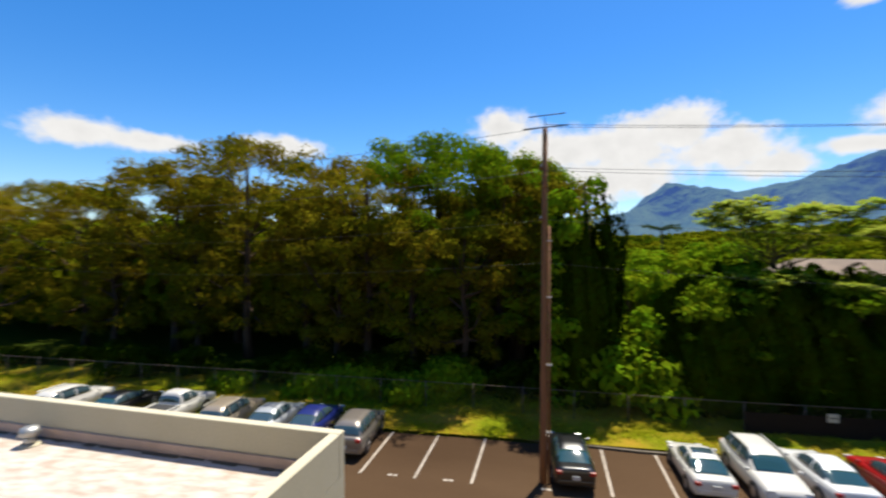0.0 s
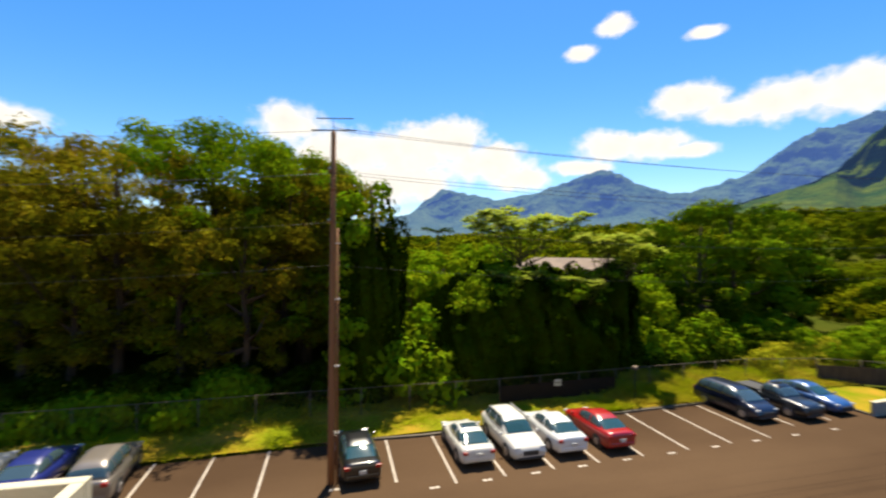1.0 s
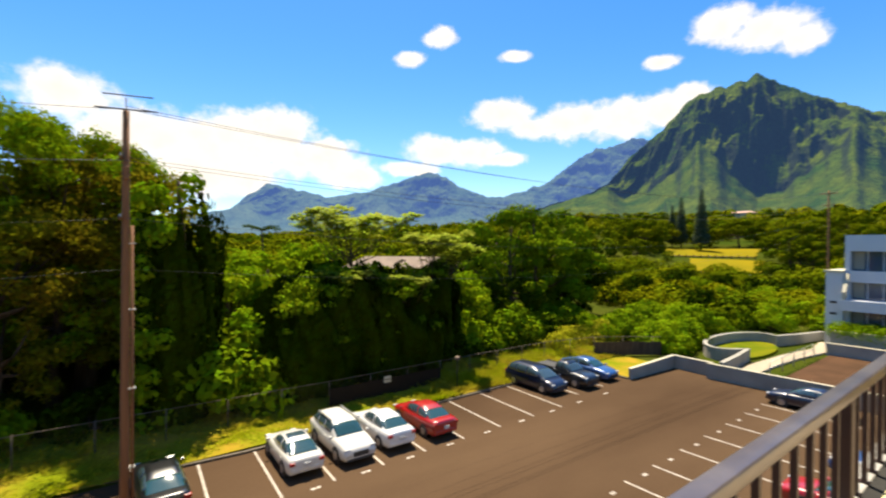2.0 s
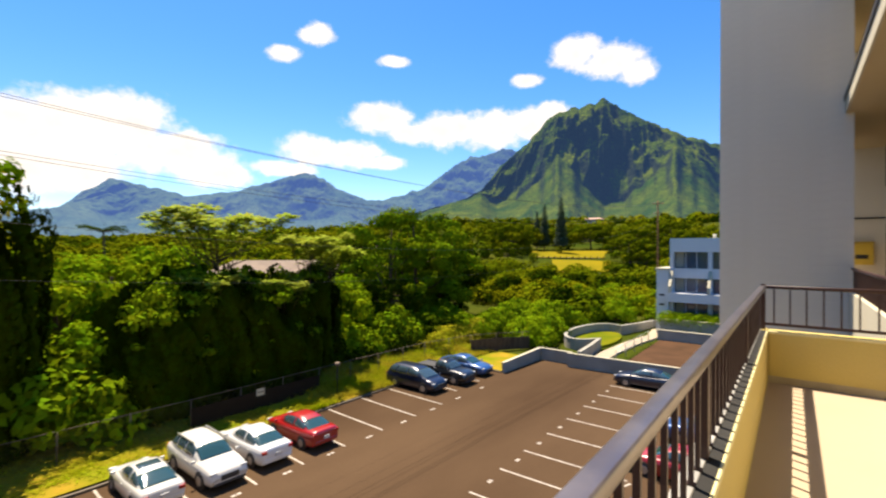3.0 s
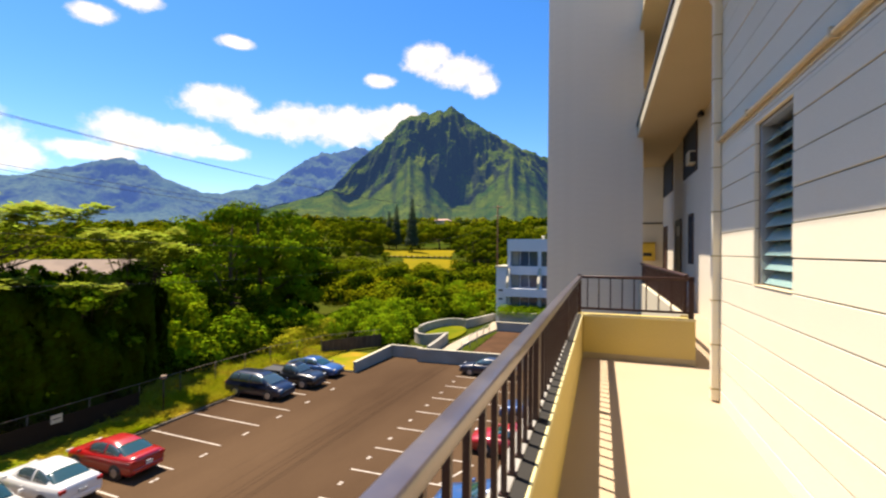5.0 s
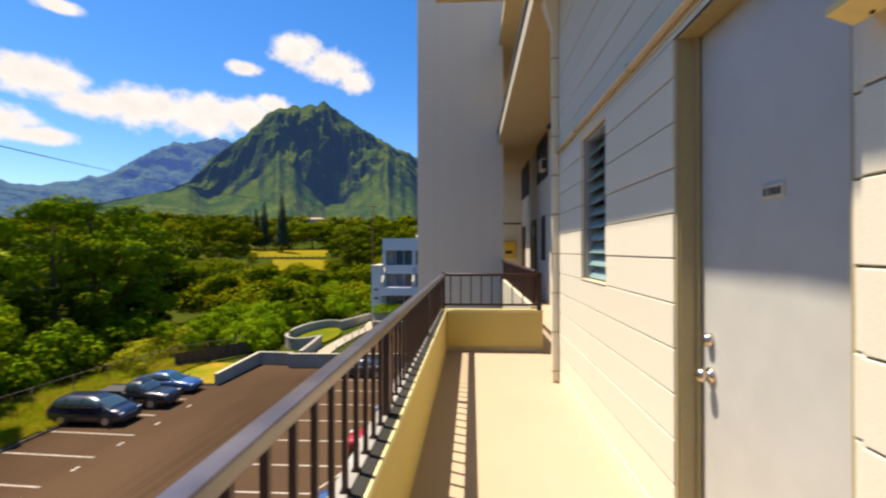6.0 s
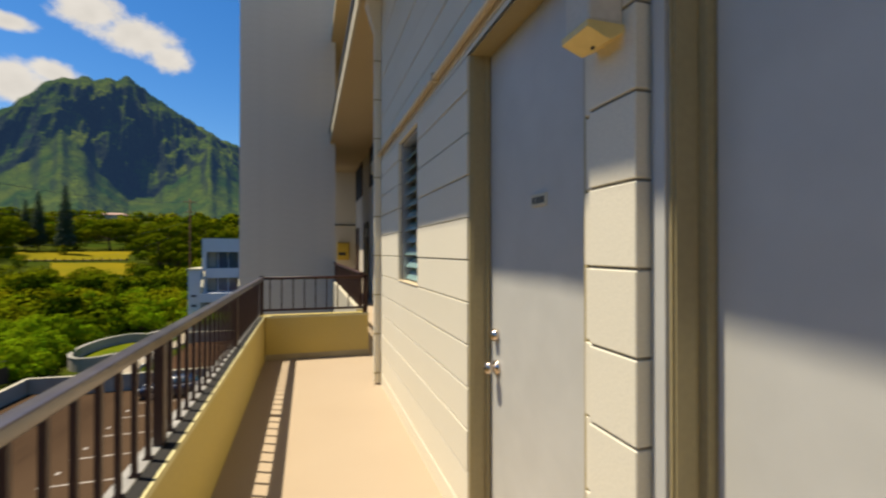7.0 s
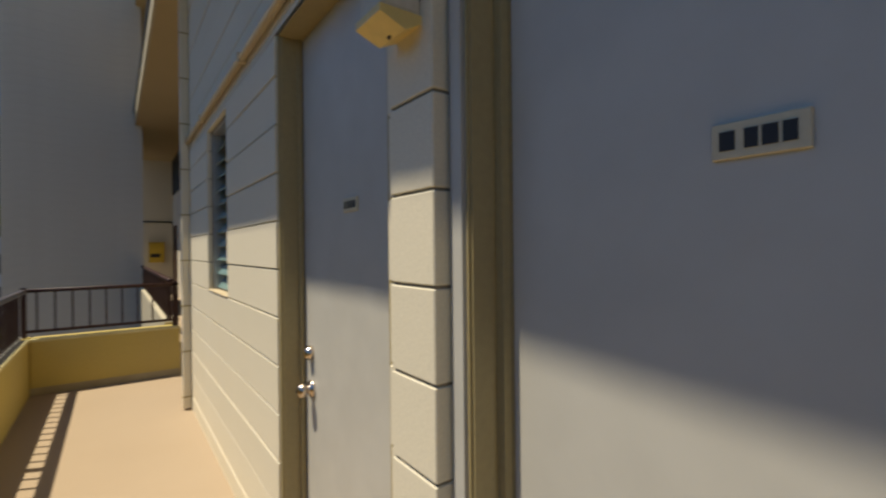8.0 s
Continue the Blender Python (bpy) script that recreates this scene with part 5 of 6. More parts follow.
def column_tree(seed, h, rad):
    """A trunk wholly wrapped in vines: a hanging curtain darkened as shade, and lighter leaves coloured as lit at its
    head and down one flank.
    """
    rng = np.random.default_rng(seed)
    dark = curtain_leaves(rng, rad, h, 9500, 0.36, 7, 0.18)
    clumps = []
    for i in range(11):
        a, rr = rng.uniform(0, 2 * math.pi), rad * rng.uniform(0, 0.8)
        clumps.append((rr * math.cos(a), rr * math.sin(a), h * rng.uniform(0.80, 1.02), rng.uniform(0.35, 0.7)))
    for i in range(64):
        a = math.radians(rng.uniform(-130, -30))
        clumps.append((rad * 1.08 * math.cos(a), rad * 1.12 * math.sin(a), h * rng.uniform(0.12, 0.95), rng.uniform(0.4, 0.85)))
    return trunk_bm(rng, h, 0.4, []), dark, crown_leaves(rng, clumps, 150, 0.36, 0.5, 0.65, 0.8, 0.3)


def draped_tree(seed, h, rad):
    """Broad tree hung with climbers down to the ground: a ragged front darkened as shade, lighter leaves for the sunlit
    parts along its top.
    """
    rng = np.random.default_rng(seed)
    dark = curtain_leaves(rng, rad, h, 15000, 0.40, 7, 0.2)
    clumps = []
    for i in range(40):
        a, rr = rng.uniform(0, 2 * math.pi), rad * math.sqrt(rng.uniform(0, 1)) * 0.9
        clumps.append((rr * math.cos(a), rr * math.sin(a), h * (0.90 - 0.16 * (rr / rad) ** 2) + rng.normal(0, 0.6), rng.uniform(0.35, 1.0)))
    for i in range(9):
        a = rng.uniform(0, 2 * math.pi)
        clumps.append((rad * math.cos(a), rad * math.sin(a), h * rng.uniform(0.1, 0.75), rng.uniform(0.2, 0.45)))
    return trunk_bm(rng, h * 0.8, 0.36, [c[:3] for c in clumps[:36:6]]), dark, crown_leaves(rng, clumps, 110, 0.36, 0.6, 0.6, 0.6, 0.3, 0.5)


def broad_tree(seed, h, spread, low=0.15, up=0.35, flat=0.7):
    """Dense leafy tree: rounded boughs stacked from the ground to a domed top."""
    rng = np.random.default_rng(seed)
    clumps = []
    for i in range(58 if h < 12 else 66):
        a = rng.uniform(0, 2 * math.pi)
        lvl = rng.uniform(low, 1.0) ** 0.75
        # wider above than below, so that the canopy hangs over its own shaded front
        prof = math.sqrt(max(0.03, 1 - (max(0.0, lvl - 0.60) / 0.42) ** 2)) * (0.42 + 0.58 * min(1.0, lvl / 0.6))
        rr = spread * prof * rng.uniform(0.25, 1.12) ** 0.5 * (1 + 0.18 * math.sin(3 * a + seed))
        clumps.append((rr * math.cos(a), rr * math.sin(a), h * lvl - 0.5, rng.uniform(0.55, 1.75)))
    return trunk_bm(rng, h * 0.85, 0.36, [c[:3] for c in clumps[::6]]), crown_leaves(rng, clumps, 125, 0.38, up, 0.65, flat, 0.3, 0.55)


def umbrella_tree(seed, h, spread, n=430):
    """Bare forked trunk with a thin flat crown of big leaves in whorls."""
    rng = np.random.default_rng(seed)
    tips = []
    for i in range(n):
        a, q = rng.uniform(0, 2 * math.pi), math.sqrt(rng.uniform(0, 1))
        arm = round(a / (2 * math.pi / 9)) * (2 * math.pi / 9)
        a += 0.35 * (arm - a)
        rr = spread * q * (0.85 + 0.22 * math.sin(3 * arm + seed))
        tips.append((rr * math.cos(a), rr * math.sin(a), h - 0.10 * rr * math.sin(arm * 2 + 1) - rng.uniform(0, 1) * 2.8 * (1.12 - q) - 0.2))
    return trunk_bm(rng, h * 0.86, 0.2, tips[::14]), rosettes(rng, tips, 0.6)


def shrub(seed, h, spread, size=0.26):
    rng = np.random.default_rng(seed)
    clumps = []
    for i in range(26):
        a, rr = rng.uniform(0, 2 * math.pi), spread * math.sqrt(rng.uniform(0, 1))
        z = h * (1 - 0.6 * (rr / spread) ** 2) * rng.uniform(0.25, 0.95)
        clumps.append((rr * math.cos(a), rr * math.sin(a), z, rng.uniform(0.4, 1.0)))
    stems = [c[:3] for c in clumps[::3]]
    bm = bmesh.new()
    for s in stems:
        tube(bm, [Vector((s[0] * 0.1, s[1] * 0.1, 0)), Vector((s[0] * 0.5, s[1] * 0.5, s[2] * 0.6)), Vector(s)], [0.05, 0.035, 0.012], 5, False)
    return bm, crown_leaves(rng, clumps, 170, size * 1.1, 0.35, 0.6)


def palm(seed, h):
    rng = np.random.default_rng(seed)
    bm = tube(bmesh.new(), [Vector((0.1 * k * math.sin(k * 0.4), 0, h * k / 8)) for k in range(9)], [0.2 - 0.012 * k for k in range(9)], 8)
    quads = []
    top = Vector((0.8 * math.sin(3.2), 0, h))
    for i in range(18):
        a, dr = 2 * math.pi * i / 18 + rng.uniform(-0.15, 0.15), rng.uniform(0.3, 1.4)
        d = Vector((math.cos(a), math.sin(a), 0))
        for k in range(14):
            t0 = k / 14
            p = top + d * 2.6 * t0 + Vector((0, 0, 1.3 * t0 * (1 - dr * t0)))
            side = Vector((-d.y, d.x, 0))
            for s in (-1, 1):
                q = p + side * s * 0.6 * (1 - 0.6 * t0) + d * 0.25 - Vector((0, 0, 0.25))
                quads.append([list(p), list(p + d * 0.14), list(q + d * 0.03), list(q)])
    return bm, np.array(quads)


def pine(seed, h):
    rng = np.random.default_rng(seed)
    bm = tube(bmesh.new(), [Vector((0, 0, h * k / 5)) for k in range(6)], [0.3 - 0.055 * k for k in range(6)], 8)
    clumps = []
    for lv in range(26):
        z = h * (0.14 + 0.86 * lv / 26)
        reach = 0.11 * h * (1 - lv / 26.5) ** 0.8 * rng.uniform(0.8, 1.15) + 0.2
        for i in range(7):
            a = 2 * math.pi * i / 7 + lv * 0.5
            for f in (0.45, 0.85):
                clumps.append((reach * f * math.cos(a), reach * f * math.sin(a), z + 0.12 * reach * f, 0.28 * reach + 0.15))
    return bm, crown_leaves(rng, clumps, 150, 0.45, 0.3, 0.4, 0.5)


def plant(name, label, category, made, leaf_mat, group="", lit_leaf=None):
    """A plant of a trunk, a crown and at times lighter leaves for its sunlit parts, built at the origin as a pattern
    for copies.
    """
    t = thing(name, label, category, group)
    tree = category in ("tree", "palm")
    part("trunk" if tree else "stem", made[0], BARK, t, "", True)
    piece("crown" if tree else "foliage", quads_mesh("crown", made[1], leaf_mat), t)
    if len(made) > 2:
        tagged(piece("lit_leaves", quads_mesh("lit_leaves", made[2], lit_leaf), t), "lighter leaves painting the sunlit parts")
    return t


def place(pattern, spots, lift=0.0):
    """spots: x, y, scale, turn; the pattern itself takes the first."""
    for i, (x, y, s, turn) in enumerate(spots):
        m = pose(x, y, float(land(x, y)) - 0.12 + lift, 0, 0, turn)
        if i == 0:
            pattern.matrix_basis = m
            pattern.scale = (s, s, s)
        else:
            c = copy_thing(pattern, m)
            c.scale = (s, s, s)


rg = random.Random(7)
# tall open-crowned trees behind the lot
place(plant("gum_tree", "tall olive-green tree with an open crown behind the fence", "tree", gum_tree(11, 17.6, 6.8), LEAF_GUM, "tall trees"),
      [(-36.9, -24.1, 1.10, 0), (-37.8, -42.1, 0.89, 140), (-43.5, -52.9, 0.97, 60), (-42.5, -15.1, 0.89, 210)])
place(plant("gum_tree", "tall olive-brown tree with pale limbs behind the fence", "tree", gum_tree(12, 16.2, 6.2), LEAF_GUM, "tall trees"),
      [(-37.8, -32.2, 1.08, 30), (-35.9, -12.5, 1.05, 200), (-35.4, -50.1, 0.91, 90), (-41.6, -28.3, 1.02, 0)])
place(plant("gum_tree", "tall yellow-green tree behind the fence", "tree", gum_tree(13, 17.2, 5.8), LEAF_BRIGHT, "tall trees"),
      [(-36.4, -7.0, 1.11, 0), (-37.2, -2.0, 1.05, 240), (-41.6, -3.8, 0.87, 120)])
place(plant("gum_tree", "olive-brown tree with drooping foliage by the pole", "tree", gum_tree(14, 13.5, 4.8), LEAF_GUM, "tall trees"),
      [(-34.6, -8.5, 0.95, 130), (-35.3, -14.9, 0.92, 300), (-33.1, -4.2, 0.92, 210), (-37.3, -18.7, 1.09, 75), (-36.9, -29.1, 0.87, 160), (-36.9, -37.8, 0.87, 250), (-39.7, -0.9, 1.09, 30), (-38.3, -0.2, 1.22, 150)])
# brush in the shade behind the fence
place(plant("shrub", "leafy olive-green shrub behind the fence", "shrub", broad_tree(61, 2.6, 1.7, 0.05, 0.35, 0.5), LEAF_MID, "brush behind the fence"),
      [(-31.4, -16.5, 0.55, 200), (-30.8, -10.2, 0.75, 280), (-31.2, -5.2, 0.9, 30)])
place(plant("shrub", "loose yellow-green shrub behind the fence", "shrub", broad_tree(62, 1.7, 1.3, 0.05, 0.35, 0.5), LEAF_MID, "brush behind the fence"),
      [(-29.6, -20.4, 0.7, 90), (-29.8, -14.6, 0.8, 150), (-30.4, -12.2, 1.0, 210), (-29.8, -7.4, 0.9, 300)])
# vine-wrapped column and draped trees; dark leaves paint shade, lighter ones the sunlit parts
place(plant("vine_tree", "tree trunk wrapped in hanging vines like a column", "tree", column_tree(21, 14.2, 2.0), LEAF_SHADE, "", LEAF_BRIGHT), [(-30.8, 4.0, 1.0, 0)])
place(plant("draped_tree", "broad tree draped in climbers down to the ground", "tree", draped_tree(31, 8.9, 3.5), LEAF_SHADE, "draped trees", LEAF_MID),
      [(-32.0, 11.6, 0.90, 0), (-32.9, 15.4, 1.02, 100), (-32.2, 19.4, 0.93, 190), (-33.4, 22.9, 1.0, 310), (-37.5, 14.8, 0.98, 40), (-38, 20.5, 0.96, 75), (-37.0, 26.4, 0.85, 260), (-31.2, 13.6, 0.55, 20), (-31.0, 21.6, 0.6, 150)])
place(plant("broad_tree", "large dense green tree with drooping foliage", "tree", broad_tree(32, 15.0, 5.6, 0.08), LEAF_MID, "dense trees"),
      [(-40.5, 46.5, 1.04, 0), (-39.5, 40.6, 1.0, 120), (-40, 51, 0.97, 220)])
place(plant("broad_tree", "dense dark green tree at the lot's end", "tree", broad_tree(33, 11.5, 5.0, 0.05), LEAF_SHADE, "dense trees"),
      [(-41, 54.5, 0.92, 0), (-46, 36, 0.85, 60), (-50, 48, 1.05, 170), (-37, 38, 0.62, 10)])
place(plant("broad_tree", "bright green leafy tree behind the fence", "tree", broad_tree(34, 8.6, 3.8, 0.08), LEAF_BRIGHT, "leafy trees"),
      [(-36, 7.6, 0.98, 0), (-42, 12, 1.08, 90), (-47, 18, 1.15, 180), (-34.5, 9.6, 0.55, 30), (-44, 5, 1.1, 270), (-49, 23, 0.7, 20), (-37.5, 30.2, 0.85, 250)])
place(plant("umbrella_tree", "thin tree with a wide flat crown of large pale leaves", "tree", umbrella_tree(41, 13.1, 6.0), LEAF_BIG, "umbrella trees"),
      [(-36.3, 17.7, 1.0, 0)])
place(plant("umbrella_tree", "lower tree with fanned tiers of large pale leaves", "tree", umbrella_tree(43, 11.6, 3.2, 170), LEAF_BIG, "umbrella trees"),
      [(-32.4, 23.6, 1.0, 120), (-34.2, 27.4, 0.92, 30), (-31.0, 20.2, 0.70, 200), (-31.8, 15.4, 0.74, 300)])
place(plant("palm_tree", "distant palm above the tree tops", "palm", palm(51, 12.0), LEAF_SHADE), [(-68, 19.0, 1.0, 0)])
# shrubs along the fence and beyond the lot
sh_a = plant("shrub", "bright leafy shrub behind the fence", "shrub", shrub(61, 2.6, 1.7), LEAF_BRIGHT, "shrubs")
sh_b = plant("shrub", "dark leafy shrub in the thicket", "shrub", shrub(62, 3.0, 1.9), LEAF_SHADE, "shrubs")
sh_d = plant("shrub", "mid green leafy shrub behind the fence", "shrub", shrub(65, 2.7, 1.8), LEAF_MID, "shrubs")
sh_c = plant("shrub", "yellowish dry shrub at the lot's end", "shrub", shrub(63, 1.9, 1.5, 0.2), STRAW, "shrubs")
spots_a, spots_b, spots_c = [], [], []
for i in range(34):
    y = -46 + i * 3.0 + rg.uniform(-1, 1)
    spots_b.append((-30.6 - rg.uniform(0, 2.5), y, rg.uniform(0.6, 1.1), rg.uniform(0, 360)))
for i in range(34):
    y = 4.5 + rg.uniform(0, 6.5) if i < 12 else 27 + rg.uniform(0, 20)
    spots_a.append(((-31.0 if i < 12 else -32.6) - rg.uniform(0, 4.5), y, rg.uniform(0.7, 1.25), rg.uniform(0, 360)))
for i in range(36):
    x, y = rg.uniform(-33, -23), rg.uniform(44.5, 62)
    if x > -23.5 and y < 66:
        continue
    spots_a.append((x, y, rg.uniform(0.7, 1.3), rg.uniform(0, 360)))
for i in range(30):
    x, y = rg.uniform(-45, -15), rg.uniform(67, 100)
    spots_b.append((x, y, rg.uniform(0.9, 1.7), rg.uniform(0, 360)))
    spots_a.append((rg.uniform(-40, -13), rg.uniform(67.5, 95), rg.uniform(0.9, 1.4), rg.uniform(0, 360)))
for i in range(7):
    spots_c.append((rg.uniform(-30.5, -28.6), 36 + i * 1.5 + rg.uniform(-0.5, 0.5), rg.uniform(0.7, 1.2), rg.uniform(0, 360)))
for i in range(26):
    spots_a.append((-31.4 - rg.uniform(0, 5.0), 5.4 + rg.uniform(0, 5.2), rg.uniform(0.9, 1.9), rg.uniform(0, 360)))
for i in range(16):
    spots_a.append((rg.uniform(-26, -22.4), rg.uniform(45, 53), rg.uniform(0.6, 1.2), rg.uniform(0, 360)))
for i in range(14):
    spots_a.append((rg.uniform(-37, -32.2), 28 + i * 1.3, rg.uniform(0.9, 1.7), rg.uniform(0, 360)))
place(sh_a, spots_a[::2])
place(sh_d, spots_a[1::2])
place(sh_b, spots_b)
place(sh_c, spots_c)
hedge = shrub(64, 1.3, 1.0, 0.16)
place(plant("hedge_shrub", "clipped bright hedge on the terrace", "shrub", hedge, LEAF_BRIGHT, "hedge"), [(-12.2 + i * 1.1, 61.6, 1.0, i * 50) for i in range(9)], 1.75)

# grass of the verge
rng = np.random.default_rng(5)
n = 130000
gx, gy = rng.uniform(-31.0, -25.05, n), np.where(rng.uniform(size=n) < 0.5, rng.uniform(-45, 44, n), rng.uniform(18, 40, n))
keep = np.ones(n, bool)
tall = np.where(gy > 18, 0.42, 0.17) * rng.uniform(0.5, 1.5, n) * np.where(gx < -27, 1.5, 1.0)
patch = np.sin(gx * 1.9 + gy * 0.35) + np.sin(gy * 0.8 - gx) + rng.normal(0, 0.6, n)
keep &= patch > -0.7
gx, gy, tall = gx[keep], gy[keep], tall[keep]
base = np.stack([gx, gy, np.maximum(G + 0.12, land(gx, gy) + 0.04)], 1)
side = rng.normal(size=(len(gx), 3)) * [1, 1, 0]
side /= np.linalg.norm(side, axis=1)[:, None]
tip = base + np.stack([rng.normal(0, 0.34, len(gx)), rng.normal(0, 0.34, len(gx)), tall * 0.6], 1)
blades = np.stack([base - side * 0.035, base + side * 0.035, tip], 1)
tagged(new("grass", quads_mesh("grass", blades, STRAW)), "patchy yellow green verge grass", "grass", kind="stuff")

# far canopy over the slopes
def far_canopy():
    rng = np.random.default_rng(9)
    out = []
    count = 0
    while count < 2700:
        deg = rng.uniform(2, 165)
        az = radians(deg)
        near = 48 if deg > 62 else 100
        d = near * math.exp(rng.uniform(0, 1.3 if deg > 85 else 2.6))
        x, y = -d * math.sin(az), d * math.cos(az)
        if x > -45 and deg > 62:
            continue
        if -61 < x < -40 and 98 < y < 171:
            continue
        if d < 175 and -80 < x < -28 and y > 60:
            h = 3.0
        elif deg > 85:
            h = rng.uniform(9, 14)
        elif deg > 62:
            h = rng.uniform(5, 8)
        else:
            h = rng.uniform(3.5, 7) * (1 + 0.3 * (d > 400))
        r = h * rng.uniform(0.45, 0.75)
        z = float(land(x, y))
        n = 620 if d < 120 else (240 if d < 300 else 60)
        p = ball_points(rng, n, 0.8, 0.7)
        c = np.array((x, y, z + h * 0.5)) + p * np.array((r, r, h * 0.6))
        out.append(leaves(rng, c, 0.14 * r if d < 120 else (0.26 * r if d < 300 else 0.7 * r), 0.7, 0.8, 0, p / (np.linalg.norm(p, axis=1)[:, None])))
        count += 1
    # low thicket below the lawn
    for i in range(420):
        x, y = rng.uniform(-80, -14), rng.uniform(64, 112)
        if x > -23.5 and y < 74:
            continue
        h = rng.uniform(2.2, 4.6)
        r = h * rng.uniform(0.5, 0.8)
        p = ball_points(rng, 260, 0.8, 0.7)
        c = np.array((x, y, float(land(x, y)) + h * 0.35)) + p * np.array((r, r, h * 0.6))
        out.append(leaves(rng, c, 0.22 * r, 0.7, 0.7, 0, p / (np.linalg.norm(p, axis=1)[:, None])))
    return np.concatenate(out)


tagged(new("far_woods", quads_mesh("far_woods", far_canopy(), LEAF_FAR)), "far green woods covering the slopes", "woods", kind="stuff")
place(plant("norfolk_pine", "tall dark conical pine on the slope", "tree", pine(71, 26), LEAF_PINE, "far pines"),
      [(-64, 150, 0.76, 0), (-73, 156, 0.68, 40), (-77, 158, 0.58, 80)])
place(plant("broad_tree", "spreading green tree on the far lawn", "tree", broad_tree(35, 9, 6.5, 0.35), LEAF_FAR, "far trees"),
      [(-79, 156, 1.0, 20), (-70, 163, 0.9, 220), (-60, 168, 1.0, 300), (-35, 128, 1.0, 70), (-37, 142, 1.1, 140), (-68, 120, 0.7, 200), (-77, 140, 1.15, 0), (-33, 170, 1.2, 60), (-40, 176, 1.0, 100), (-26, 150, 1.0, 200), (-58, 176, 1.0, 10), (-30, 125, 0.8, 280), (-88, 150, 1.2, 30)])

# far lawn and its low wall
def lawn_patch(p00, p10, p01, p11):
    """Four corners on the slope, filled with a mesh that lies on the land."""
    bm = bmesh.new()
    rows = []
    for v in np.linspace(0, 1, 9):
        row = []
        for u in np.linspace(0, 1, 9):
            wob = 1.2 * noise.noise((u * 4, v * 4, 2.0)) if 0 in (u, v) or 1 in (u, v) else 0.0
            x, y = ((p00[k] * (1 - u) + p10[k] * u) * (1 - v) + (p01[k] * (1 - u) + p11[k] * u) * v + wob for k in (0, 1))
            row.append(bm.verts.new((x, y, float(land(x, y)) + 0.22)))
        rows.append(row)
    for a, b in zip(rows, rows[1:]):
        for k in range(8):
            bm.faces.new((a[k], a[k + 1], b[k + 1], b[k]))
    return bm


solid("lawn_far", lawn_patch((-49.5, 112.3), (-38.5, 120), (-60, 133), (-43, 137.5)), LAWNM, "sunlit yellow green lawn on the slope", "lawn", "structure", True)
solid("lawn_far_upper", lawn_patch((-66, 135), (-47, 142.5), (-80, 151), (-52, 164)), LAWNM, "sunlit dry lawn behind the low fence", "lawn", "structure", True)
solid("wall_far", ribbon([(-51, 110.6), (-39.4, 117.6)], 0.4, -6.5, -4.1), CONC, "grey retaining wall below the lawn", "wall", "structure")
ff = thing("fence", "low dark fence across the lawn", "fence")
for i in range(12):
    x, y = -65 + i * 1.7, 133.6 + i * 0.66
    z = float(land(x, y))
    part("post", box_bm(x - 0.09, x + 0.09, y - 0.09, y + 0.09, z - 0.3, z + 1.0), BROWN, ff)
    if i < 11:
        z2 = float(land(x + 1.7, y + 0.66))
        part("rail", cyl_bm((x, y, z + 0.45), (x + 1.7, y + 0.66, z2 + 0.45), 0.11, sides=5), BROWN, ff)


# ---- houses ----
def house(x, y, z, w, d, h, rise_, label, wallm, roofm, turn=0):
    t = thing("house", label, "house", at=pose(x, y, z, 0, 0, turn))
    part("wall", box_bm(-w / 2, w / 2, -d / 2, d / 2, -3, h), wallm, t)
    bm = bmesh.new()
    o = 0.6
    lo = [bm.verts.new(p) for p in ((-w / 2 - o, -d / 2 - o, h), (w / 2 + o, -d / 2 - o, h), (w / 2 + o, d / 2 + o, h), (-w / 2 - o, d / 2 + o, h))]
    r0, r1 = bm.verts.new((-w / 2 + d * 0.3, 0, h + rise_)), bm.verts.new((w / 2 - d * 0.3, 0, h + rise_))
    bm.faces.new((lo[0], lo[1], r1, r0))
    bm.faces.new((lo[2], lo[3], r0, r1))
    bm.faces.new((lo[1], lo[2], r1))
    bm.faces.new((lo[3], lo[0], r0))
    bm.faces.new(lo[::-1])
    part("roof", bm, roofm, t)
    for i in range(3):
        wx = -w / 2 + w * (i + 0.5) / 3
        wn = part("window", box_bm(wx - 0.7, wx + 0.7, -d / 2 - 0.03, -d / 2 + 0.02, h - 1.9, h - 0.7), WINGLASS, t)
        part("frame", box_bm(wx - 0.78, wx + 0.78, -d / 2 - 0.05, -d / 2 - 0.031, h - 0.7, h - 0.6), WHITEP, wn)
    return t


house(-54.5, 35.2, -3.8, 16.5, 8.0, 2.35, 1.45, "long house with a weathered brown roof among the trees", WHITEP, SHINGLE, 57)
house(-141, 400, 23.5, 18, 10, 5.6, 1.6, "white house with a pinkish clay roof on the slope", WHITEP, REDROOF)
house(-158, 396, 23, 15, 9, 3.6, 1.6, "long white house on the slope", WHITEP, WHITEP)


